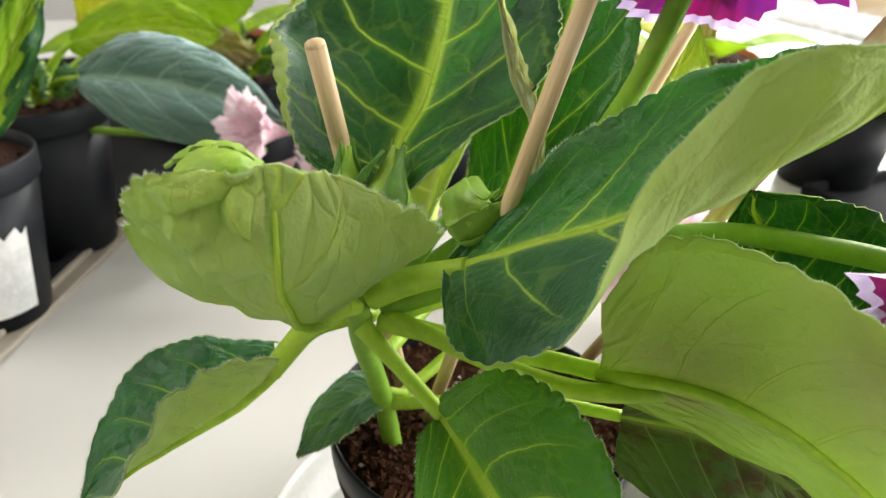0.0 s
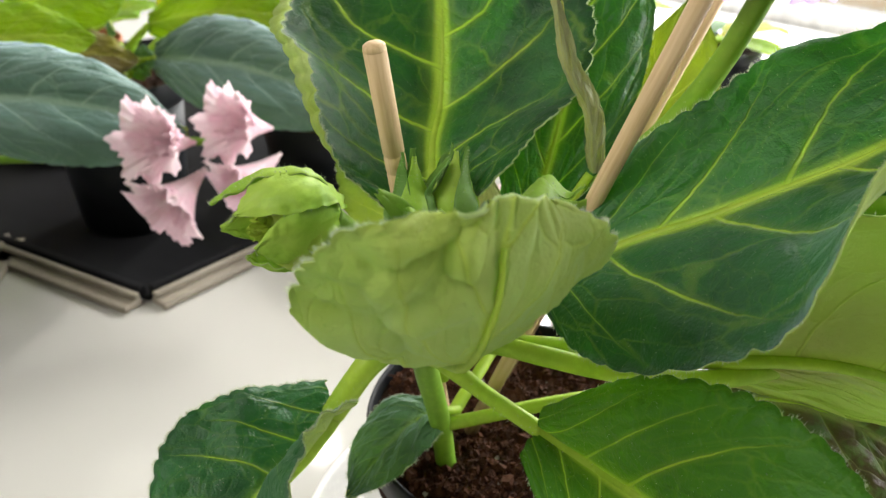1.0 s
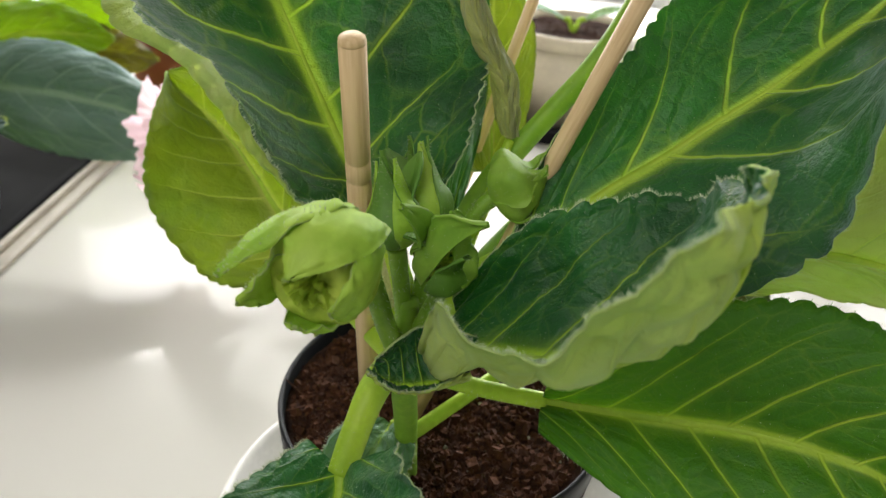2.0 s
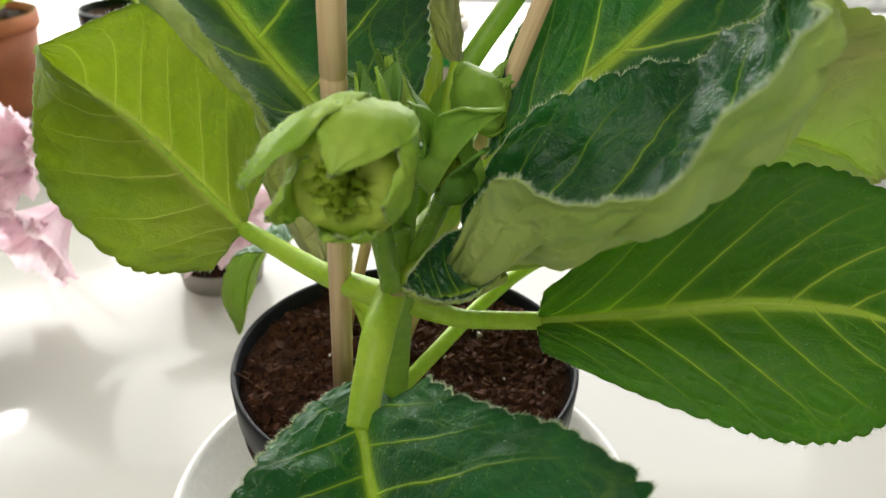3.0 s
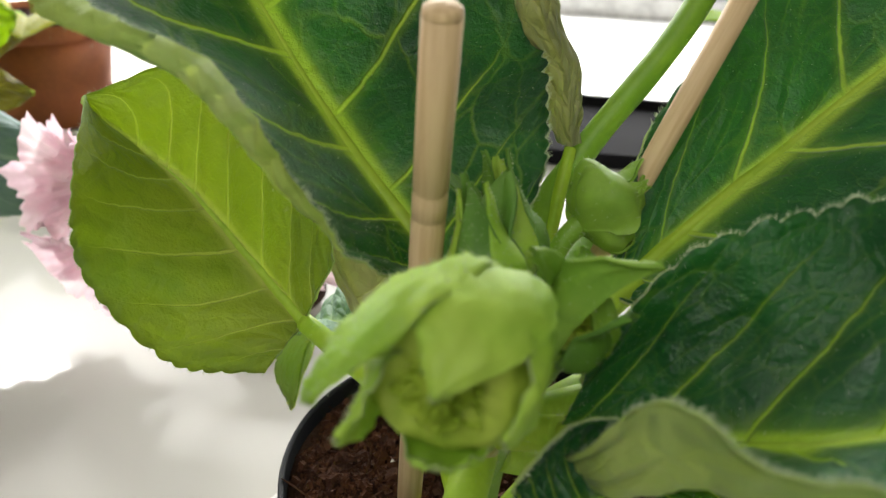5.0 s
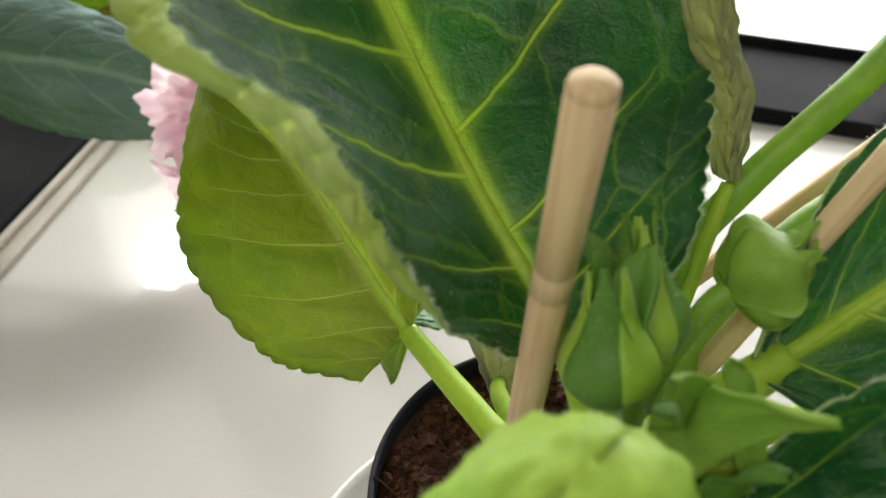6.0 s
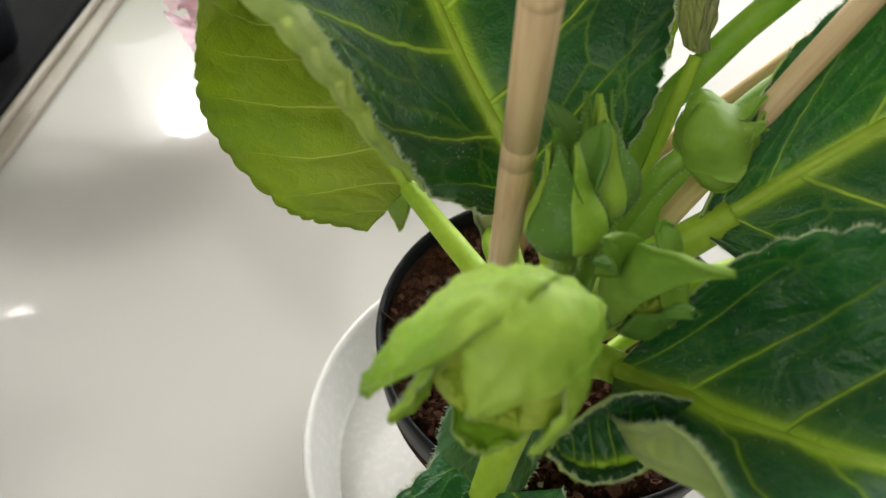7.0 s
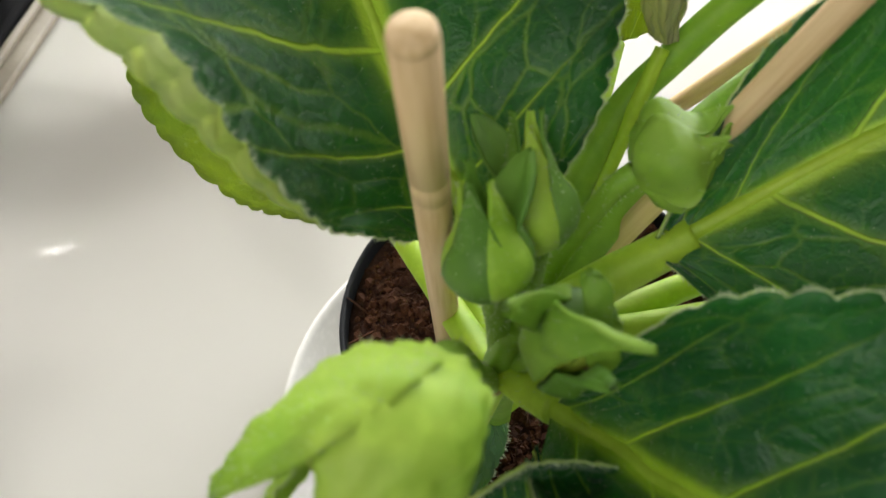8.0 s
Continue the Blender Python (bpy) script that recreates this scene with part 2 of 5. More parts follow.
# White bevelled table edge; its dimmer light is put into this beige.
M["strip"] = plain("strip", (0.27, 0.24, 0.19), 0.5, (0.22, 0.19, 0.15), 20.0, 0.05)
M["terracotta"] = plain("terracotta", (0.42, 0.13, 0.05), 0.75, (0.34, 0.11, 0.05), 40.0, 0.2)
M["grey_pot"] = plain("grey_pot", (0.34, 0.32, 0.28), 0.5, (0.27, 0.25, 0.22), 40.0, 0.1)
M["tape_green"] = plain("tape_green", (0.02, 0.36, 0.06), 0.4, (0.02, 0.3, 0.05))
M["label_white"] = plain("label_white", (0.6, 0.6, 0.58), 0.7, (0.45, 0.46, 0.45), 60.0, 0.2)
M["soil"] = plain("soil", (0.032, 0.014, 0.008), 0.95, (0.02, 0.009, 0.006), 180.0, 1.0, fine=900.0, gloss=0.15)
M["soil_crumb"] = plain("soil_crumb", (0.06, 0.023, 0.010), 0.95, (0.03, 0.013, 0.008), 260.0, 0.8, fine=1200.0, gloss=0.15)
M["perlite"] = plain("perlite", (0.5, 0.47, 0.4), 0.8)
M["wall_paint"] = plain("wall_paint", (0.36, 0.35, 0.33), 0.85, (0.33, 0.32, 0.30), 3.0, 0.05)
M["floor_board"] = plain("floor_board", (0.22, 0.14, 0.08), 0.5, (0.17, 0.1, 0.06), 4.0, 0.1)
M["frame_white"] = plain("frame_white", (0.8, 0.8, 0.78), 0.35)
M["metal_rail"] = plain("metal_rail", (0.42, 0.44, 0.48), 0.35, (0.36, 0.38, 0.42), 20.0, 0.02, metal=0.6)


def lacquer():
    """Glossy off-white table lacquer, faintly cloudy, with fine scratches."""
    n = Nodes("table_white")
    cloud, fine = n.noise(4.0, 4.0), n.noise(700.0, 2.0)
    base = n.mix(n.step(cloud, 0.3, 0.7), rgb(0.475, 0.467, 0.432), rgb(0.455, 0.446, 0.408))
    scratch = n.add("Mapping")
    n.put(n.coord(), scratch.inputs[0])
    scratch.inputs["Scale"].default_value = (1.0, 0.03, 1.0)
    n.set(Base_Color=base, Roughness=n.math("MULTIPLY_ADD", n.noise(260.0, 3.0, scratch.outputs[0]), 0.08, 0.20), Specular_IOR_Level=0.04, Coat_Weight=0.26, Coat_Roughness=0.06, Coat_IOR=1.4)
    n.bump(fine, 0.02, 0.0003)
    return n.mat


M["table_white"] = lacquer()


def birch():
    n = Nodes("birch_wood")
    stretch = n.add("Mapping")
    n.put(n.coord(), stretch.inputs[0])
    stretch.inputs["Scale"].default_value = (1.0, 1.0, 0.05)
    grain, blot = n.noise(900.0, 4.0, stretch.outputs[0]), n.noise(60.0, 3.0)
    base = n.mix(n.step(grain, 0.35, 0.7), rgb(0.68, 0.51, 0.29), rgb(0.56, 0.39, 0.20))
    base = n.mix(n.math("MULTIPLY", n.step(blot, 0.4, 0.7), 0.35), base, rgb(0.68, 0.53, 0.34))
    n.set(Base_Color=base, Roughness=0.55, Specular_IOR_Level=0.3)
    n.bump(grain, 0.25, 0.0003)
    return n.mat


M["wood"] = birch()

# ---- building helpers ----
H = 0.08  # height of the flower pot's rim over the table
UP = Vector((0, 0, 1))


def make(name, verts, faces, mats, parent=None, uvs=None, index=None, smooth=True, label=""):
    """ONE mesh object, under a thing or a part where parent is given."""
    me = bpy.data.meshes.new(name)
    me.from_pydata([tuple(v) for v in verts], [], faces)
    for m in mats if isinstance(mats, (list, tuple)) else [mats]:
        me.materials.append(m)
    if index is not None:
        me.polygons.foreach_set("material_index", index)
    if uvs is not None:
        layer = me.uv_layers.new(name="UVMap")
        loops = np.zeros(len(me.loops), dtype=np.int32)
        me.loops.foreach_get("vertex_index", loops)
        layer.data.foreach_set("uv", np.asarray(uvs, dtype=np.float32)[loops].ravel())
    me.polygons.foreach_set("use_smooth", [smooth] * len(me.polygons))
    me.update()
    ob = new(name, me)
    if parent is not None:
        ob.parent = parent
    if label:
        tagged(ob, label)
    return ob


def thing(name, label, category, group="", kind=""):
    return tagged(new(name), label, category, group, kind)


def spline(points, n):
    """n points on a smooth curve through the given ones."""
    p = np.asarray(points, float)
    if len(p) == 1:
        return np.repeat(p, n, 0)
    q = np.vstack([2 * p[0] - p[1], p, 2 * p[-1] - p[-2]])
    out = []
    for s in np.linspace(0, len(p) - 1, n):
        i = min(int(s), len(p) - 2)
        f = s - i
        a, b, c, d = q[i], q[i + 1], q[i + 2], q[i + 3]
        out.append(0.5 * (2 * b + (c - a) * f + (2 * a - 5 * b + 4 * c - d) * f * f + (3 * b - a - 3 * c + d) * f**3))
    return np.array(out)


def unit(v):
    return v / np.maximum(np.linalg.norm(v, axis=-1, keepdims=True), 1e-9)


def tube(name, points, radii, mat, parent=None, n=40, ring=14, flat=1.0, label="", rough=0.0, ends=True):
    """A round, tapered, closed stem along a smooth curve."""
    c = spline(points, n)
    r = np.interp(np.linspace(0, 1, n), np.linspace(0, 1, len(radii)), radii)
    t = unit(np.gradient(c, axis=0))
    side = unit(np.cross(t, [0.13, 0.27, 0.95]))
    over = np.cross(side, t)
    a = np.linspace(0, 2 * np.pi, ring, endpoint=False)
    verts, faces = [], []
    for i in range(n):
        for k in range(ring):
            w = r[i] * (1 + rough * noise.noise(Vector(c[i] * 160) + Vector((math.cos(a[k]), math.sin(a[k]), 0))))
            verts.append(c[i] + w * (side[i] * math.cos(a[k]) + flat * over[i] * math.sin(a[k])))
    for i in range(n - 1):
        for k in range(ring):
            j = (k + 1) % ring
            faces.append((i * ring + k, i * ring + j, (i + 1) * ring + j, (i + 1) * ring + k))
    if ends:
        faces += [tuple(range(ring))[::-1], tuple(range((n - 1) * ring, n * ring))]
    return make(name, verts, faces, mat, parent, label=label)


def lathe(name, profile, mat, parent=None, at=(0, 0, 0), n=72, label="", wave=0.0):
    """A turned body from pairs of radius and height."""
    verts, faces = [], []
    for r, z in profile:
        for k in range(n):
            a = 2 * math.pi * k / n
            w = r * (1 + wave * noise.noise(Vector((math.cos(a) * 2, math.sin(a) * 2, z * 30))))
            verts.append((at[0] + w * math.cos(a), at[1] + w * math.sin(a), at[2] + z))
    for i in range(len(profile) - 1):
        for k in range(n):
            j = (k + 1) % n
            faces.append((i * n + k, i * n + j, (i + 1) * n + j, (i + 1) * n + k))
    return make(name, verts, faces, mat, parent, label=label)


def box(name, size, m, mat, parent=None, bevel=0.0, label=""):
    bm = bmesh.new()
    bmesh.ops.create_cube(bm, size=1.0)
    bmesh.ops.scale(bm, vec=size, verts=bm.verts)
    if bevel:
        bmesh.ops.bevel(bm, geom=bm.edges[:], offset=bevel, segments=2, affect="EDGES", profile=0.5)
    bmesh.ops.transform(bm, matrix=m, verts=bm.verts)
    me = bpy.data.meshes.new(name)
    bm.to_mesh(me)
    bm.free()
    me.materials.append(mat)
    ob = new(name, me)
    if parent is not None:
        ob.parent = parent
    if label:
        tagged(ob, label)
    return ob


def hairs(name, roots, ways, length, parent, width=0.00007, seed=0):
    """Short white plant hairs, each a thin blade."""
    rng = np.random.default_rng(seed)
    roots, ways = np.asarray(roots), unit(np.asarray(ways))
    ways = unit(ways + rng.normal(0, 0.35, ways.shape))
    side = unit(np.cross(ways, rng.normal(0, 1, ways.shape))) * width
    tip = roots + ways * (length * rng.uniform(0.5, 1.1, (len(roots), 1)))
    verts = np.stack([roots - side, roots + side, tip], 1).reshape(-1, 3)
    faces = [(3 * i, 3 * i + 1, 3 * i + 2) for i in range(len(roots))]
    return tagged(make(name, verts, faces, M["hair"], parent), "short white plant hairs", kind="stuff")


def blade(mid, left, right, top, under, parent, name="leaf", label="", hint=(0, 0, 1), bow=(0.1, 0.1), scallops=26, notch=0.05,
          quilt=0.0007, veins=6.0, thick=0.0009, nu=52, nv=12, fuzz=0, ripple=0.0, rib=True, seed=0, lift=H, fold_in=(0.0, 0.0), fold_at=0.84, specks=0, cells=0.0):
    """A leaf blade: a curved midrib, the ways from it to both edges, sunk side veins and a scalloped margin. bow: how far each half
    bulges to its upper side, for each half one number or one for each station."""
    m = spline([(x, y, z + lift) for x, y, z in mid], nu)
    le, ri = spline(left, nu), spline(right, nu)
    bows = [np.interp(np.linspace(0, 1, nu), np.linspace(0, 1, max(2, len(np.atleast_1d(b)))), np.resize(np.atleast_1d(b), max(2, len(np.atleast_1d(b))))) for b in bow]
    folds = [np.interp(np.linspace(0, 1, nu), np.linspace(0, 1, max(2, len(np.atleast_1d(b)))), np.resize(np.atleast_1d(b), max(2, len(np.atleast_1d(b))))) for b in fold_in]
    t = unit(np.gradient(m, axis=0))
    us = np.linspace(0, 1, nu)
    # uneven lobes along the margin
    stray = np.array([noise.noise(Vector((u * 7 + seed * 1.3, 4.0, seed))) for u in us])
    depth = np.array([0.75 + 0.9 * noise.noise(Vector((u * 5 + seed, 9.0, seed))) for u in us])[:, None]
    grid = np.zeros((nu, 2 * nv + 1, 3))
    vs = np.concatenate([-np.linspace(1, 0, nv, endpoint=False), [0], np.linspace(0, 1, nv + 1)[1:]])
    for j, v in enumerate(vs):
        w = abs(v)
        vec = le if v < 0 else ri
        size = np.linalg.norm(vec, axis=1, keepdims=True)
        n = unit(np.cross(t, vec)) * (-1 if v < 0 else 1)
        n = n * np.sign((n @ np.asarray(hint, float)).sum() + 1e-9)
        k = bows[0 if v < 0 else 1][:, None]
        edge = 1 - notch * w**5 * depth * (1 - np.abs(np.sin(np.pi * scallops * us + seed + 1.6 * stray + (0.8 if v < 0 else 0.0))) ** 0.6)[:, None]
        fold = folds[0 if v < 0 else 1][:, None]
        past = max(0.0, w - fold_at)
        reach = (w - past) + past * (1 - 1.9 * fold)
        p = m + vec * reach * edge + n * size * (k * np.sin(np.pi * min(w, 1)) + fold * 0.55 * past)
        s = (us - 0.28 * w**1.25) * veins + (0.4 if v < 0 else 0.0)
        pillow = np.abs(np.cos(np.pi * s))[:, None] ** 0.7
        p = p + n * quilt * (pillow - 0.4) * np.sin(np.pi * min(w * 0.9 + 0.06, 1)) ** 0.5
        if ripple:
            wav = np.array([noise.noise(Vector((u * 9 + seed, v * 2.0, seed * 1.7))) for u in us])[:, None]
            p = p + n * ripple * wav * w**1.5
        if cells:
            near = [noise.voronoi(Vector((u * 5.0 + 0.9 * w + seed, v * 2.1, seed * 2.3)))[0] for u in us]
            puff = np.array([min(1.0, (d[1] - d[0]) * 1.7) ** 0.6 for d in near])[:, None]
            p = p - n * cells * (0.3 if v < 0 else 1.0) * (puff - 0.25) * np.sin(np.pi * min(w * 0.92 + 0.04, 1)) ** 0.6
        wrk = np.array([noise.noise(Vector((u * 16 + seed * 3.1, v * 7, seed))) for u in us])[:, None]
        grid[:, j] = p + n * 0.0006 * wrk * min(1, w * 2)
    du, dv = np.gradient(grid, axis=0), np.gradient(grid, axis=1)
    nrm = unit(np.cross(du, dv))
    if (nrm.mean((0, 1)) @ np.asarray(hint, float)) < 0:
        nrm = -nrm
    th = thick * (1 - 0.55 * np.abs(vs) ** 3)[None, :, None]
    low = grid - nrm * th
    rows = 2 * nv + 1
    verts = np.concatenate([grid.reshape(-1, 3), low.reshape(-1, 3)])
    uv1 = np.stack(np.meshgrid(us, (vs + 1) / 2, indexing="ij"), -1).reshape(-1, 2)
    faces, index = [], []
    off = nu * rows
    for i in range(nu - 1):
        for j in range(rows - 1):
            a, b, c, d = i * rows + j, i * rows + j + 1, (i + 1) * rows + j + 1, (i + 1) * rows + j
            faces.append((a, b, c, d))
            index.append(0)
            faces.append((a + off, d + off, c + off, b + off))
            index.append(1)
        for j in (0, rows - 1):
            a, d = i * rows + j, (i + 1) * rows + j
            faces.append((a, d, d + off, a + off))
            index.append(2)
    for i in (0, nu - 1):
        for j in range(rows - 1):
            a, b = i * rows + j, i * rows + j + 1
            faces.append((a, b, b + off, a + off))
            index.append(2)
    ob = make(name, verts, faces, [top, under, M["margin"]], parent, np.concatenate([uv1, uv1]), index, label=label)
    if rib:
        path = low[:: max(1, nu // 12), nv] - nrm[:: max(1, nu // 12), nv] * 0.0002
        wide = np.linspace(0.0019, 0.0004, len(path)) * min(1.0, np.linalg.norm(le, axis=1).max() / 0.03)
        tube("midrib", path, wide, M["petiole"], ob, n=40, ring=8)
        upper = grid[: int(nu * 0.7) : 4, nv] - nrm[: int(nu * 0.7) : 4, nv] * 0.0006
        tube("vein_ridge", upper, np.linspace(0.0019, 0.0007, len(upper)) * min(1.0, np.linalg.norm(le, axis=1).max() / 0.03), M["petiole"], ob, n=40, ring=10)
    if specks:
        rng = np.random.default_rng(seed + 9)
        a, b = rng.integers(1, nu - 1, specks), rng.integers(1, rows - 1, specks)
        a2, b2 = rng.random((specks, 1)), rng.random((specks, 1))
        spot = grid[a, b] + (grid[a + 1 - 1, b] - grid[a - 1, b]) * a2 + (grid[a, b] - grid[a, b - 1]) * b2
        hairs("blade_hairs", spot, nrm[a, b], 0.0006, ob, 0.000045, seed)
    if fuzz:
        rng = np.random.default_rng(seed + 5)
        roots, ways = [], []
        for j, inner in ((0, 1), (rows - 1, rows - 2)):
            f = rng.uniform(0, nu - 1.001, fuzz)
            i = f.astype(int)
            fr = (f - i)[:, None]
            e = grid[i, j] * (1 - fr) + grid[i + 1, j] * fr
            roots.append(e)
            ways.append(unit(grid[i, j] - grid[i, inner]) + 0.4 * nrm[i, j])
        hairs("margin_hairs", np.concatenate(roots), np.concatenate(ways), 0.0011, ob, seed=seed)
    return ob


def stem_hairs(points, radius, count, parent, seed=0, length=0.0011):
    rng = np.random.default_rng(seed + 11)
    c = spline(points, 200)
    t = unit(np.gradient(c, axis=0))
    i = rng.integers(0, 199, count)
    w = unit(np.cross(t[i], rng.normal(0, 1, (count, 3))))
    hairs("stem_hairs", c[i] + w * radius * 0.95, w, length, parent, seed=seed)


def above(points):
    return [(x, y, z + H) for x, y, z in points]


# ---- the room and the table ----
room = [
    ("wall_south", (3.26, 0.08, 3.1), (0.05, -1.54, 0.75)), ("wall_east", (0.08, 2.62, 3.1), (1.64, -0.19, 0.75)),
    ("wall_west", (0.08, 2.62, 3.1), (-1.54, -0.19, 0.75)),
]
for nm, size, at in room:
    tagged(box(nm, size, pose(*at), M["wall_paint"]), "plain off-white painted room wall", "wall", kind="structure")
tagged(box("floor", (3.3, 2.9, 0.05), pose(0.05, -0.2, -0.83), M["floor_board"]), "brown wooden floor of the room", "floor", kind="structure")
tagged(box("ceiling", (3.3, 2.9, 0.05), pose(0.05, -0.2, 2.33), M["wall_paint"]), "plain white painted ceiling", "ceiling", kind="structure")
# the wall with the window: piers, breast and lintel round one opening
north = thing("wall_north", "off-white wall with one wide window above the plants", "wall", kind="structure")
for nm, size, at in (("breast", (3.1, 0.1, 0.78), (0.05, 1.08, -0.41)), ("lintel", (3.1, 0.1, 1.25), (0.05, 1.08, 1.68)),
                     ("pier", (0.30, 0.1, 1.07), (-1.35, 1.08, 0.5175)), ("pier", (0.77, 0.1, 1.07), (1.215, 1.08, 0.5175))):
    box(nm, size, pose(*at), M["wall_paint"], north)
win = thing("window_1", "white framed window, overexposed by bright overcast daylight", "window", kind="structure")
for nm, size, at in (("frame", (2.02, 0.05, 0.045), (-0.185, 1.05, 0.007)), ("frame", (2.02, 0.05, 0.045), (-0.185, 1.05, 1.03)),
                     ("frame", (0.045, 0.05, 0.97), (-1.175, 1.05, 0.518)), ("frame", (0.045, 0.05, 0.97), (0.805, 1.05, 0.518)),
                     ("mullion", (0.04, 0.05, 0.97), (-0.185, 1.05, 0.518))):
    box(nm, size, pose(*at), M["frame_white"], win, 0.004)
glass = Nodes("window_glass")
glass.set(Base_Color=rgb(0.95, 0.97, 0.97), Roughness=0.02, Transmission_Weight=1.0)
for x in (-0.678, 0.308):
    pane = box("pane", (0.94, 0.006, 0.97), pose(x, 1.07, 0.518), glass.mat, win)
    pane.visible_shadow = False
tagged(box("window_sill", (1.9, 0.44, 0.02), pose(0.025, 0.80, -0.012), M["frame_white"], None, 0.004),
       "deep white window sill in bright daylight", "window sill", kind="structure")

table = thing("table", "wide glossy off-white table top with the plants on it", "table")
box("tabletop", (2.3, 1.35, 0.03), pose(0.0, -0.105, -0.0151), M["table_white"], table, 0.004)
for x in (-1.08, 1.08):
    for y in (-0.7, 0.45):
        box("leg", (0.05, 0.05, 0.775), pose(x, y, -0.417), M["table_white"], table, 0.004)

# edge strips of the table and the black growing trays beyond them, on two sides that meet at an angle
EDGE = pose(-0.272, 0.1, 0, 0, 0, 14.2)
TURN = pose(0, 0, 0, 0, 0, 48)  # the second side lies like the first, turned round the pot


def tray(m, sx, sy, label):
    t = thing("plant_tray", label, "tray", "black growing trays")
    box("tray_floor", (sx, sy, 0.003), m @ pose(0, 0, 0.0022), M["tray_plastic"], t)
    for dx, dy, wx, wy in ((sx / 2, 0, 0.006, sy), (-sx / 2, 0, 0.006, sy), (0, sy / 2, sx, 0.006), (0, -sy / 2, sx, 0.006)):
        box("tray_rim", (wx, wy, 0.012), m @ pose(dx, dy, 0.0065), M["tray_plastic"], t, 0.0015)
    return t


SECOND = TURN @ EDGE
mat_edge = [SECOND @ Vector((-0.025, -0.13, 0)), SECOND @ Vector((-0.025, 0.13, 0)), EDGE @ Vector((-0.025, -0.14, 0)), EDGE @ Vector((-0.025, 0.225, 0)), Vector((-0.85, 0.48, 0)), Vector((-0.85, -0.55, 0))]
for p, q in zip(mat_edge[:3], mat_edge[1:4]):
    way = (q - p).normalized()
    if p is mat_edge[0]:
        q = q + way * 0.004
    m = Matrix.Translation((p + q) / 2) @ Matrix.Rotation(math.atan2(way.y, way.x), 4, "Z")
    strip = thing("edge_strip", "raised strip for the bevelled table edge, shade put into its beige", "edge strip", "strips along the mat")
    box("strip_base", ((q - p).length - 0.001, 0.013, 0.004), m @ pose(0, -0.0095, 0.0021), M["strip"], strip, 0.0012)
    box("strip_lip", ((q - p).length - 0.002, 0.004, 0.004), m @ pose(0, -0.0055, 0.0060), M["strip"], strip, 0.0012)
mat_thing = thing("growing_mat", "large flat black plastic growing mat under the potted plants", "tray")
make("mat_sheet", [(p.x, p.y, z) for z in (0.0006, 0.0037) for p in mat_edge], [(5, 4, 3, 2, 1, 0), (6, 7, 8, 9, 10, 11)] + [(k, (k + 1) % 6, 6 + (k + 1) % 6, 6 + k) for k in range(6)], M["tray_plastic"], mat_thing, smooth=False)
for p, q in zip(mat_edge, mat_edge[1:] + mat_edge[:1]):
    way = q - p
    box("mat_rim", (way.length - 0.006, 0.005, 0.009), Matrix.Translation((p + q) / 2 + Vector((0, 0, 0.0052))) @ Matrix.Rotation(math.atan2(way.y, way.x), 4, "Z"), M["tray_plastic"], mat_thing, 0.0012)
tray(pose(0.02, 0.485, 0), 0.5, 0.15, "narrow black plastic tray before the window")
tray(pose(0.375, 0.31, 0, 0, 0, -46), 0.30, 0.26, "black plastic tray with a grey rail beside it")
rail = thing("metal_rail", "grey brushed aluminium rail lying along the black tray", "rail")
box("rail_body", (0.30, 0.012, 0.008), pose(0.28, 0.215, 0.0045, 0, 0, -46), M["metal_rail"], rail, 0.001)
box("rail_lip", (0.30, 0.004, 0.014), pose(0.287, 0.222, 0.0075, 0, 0, -46), M["metal_rail"], rail, 0.001)

# ---- the pot, saucer, soil and stakes ----
pot = thing("flower_pot", "round black plastic flower pot standing in a white saucer", "flower pot")
lathe("pot_wall", [(0.0, 0.006), (0.034, 0.006), (0.0352, 0.008), (0.0465, H - 0.012), (0.0455, H - 0.012), (0.034, 0.01), (0.0, 0.01)], M["black_plastic"], pot)
lathe("pot_rim", [(0.0458, H - 0.0122), (0.0475, H - 0.0125), (0.0492, H - 0.011), (0.0498, H - 0.001), (0.0494, H), (0.0486, H - 0.0002), (0.0482, H - 0.001),
                  (0.0478, H - 0.006), (0.0458, H - 0.0122)], M["black_plastic"], pot)
saucer = thing("saucer", "shallow white plastic saucer on the table", "saucer")
lathe("saucer_base", [(0.0, 0.001), (0.064, 0.001), (0.0662, 0.0018), (0.0650, 0.0052), (0.0, 0.005)], M["white_plastic"], saucer)
lathe("saucer_wall", [(0.0662, 0.0018), (0.068, 0.003), (0.0735, 0.022), (0.0742, 0.0232), (0.0748, 0.022), (0.0752, 0.0225), (0.0746, 0.0245),
                      (0.0732, 0.0246), (0.0722, 0.022), (0.0665, 0.0055), (0.0650, 0.0052)], M["white_plastic"], saucer)


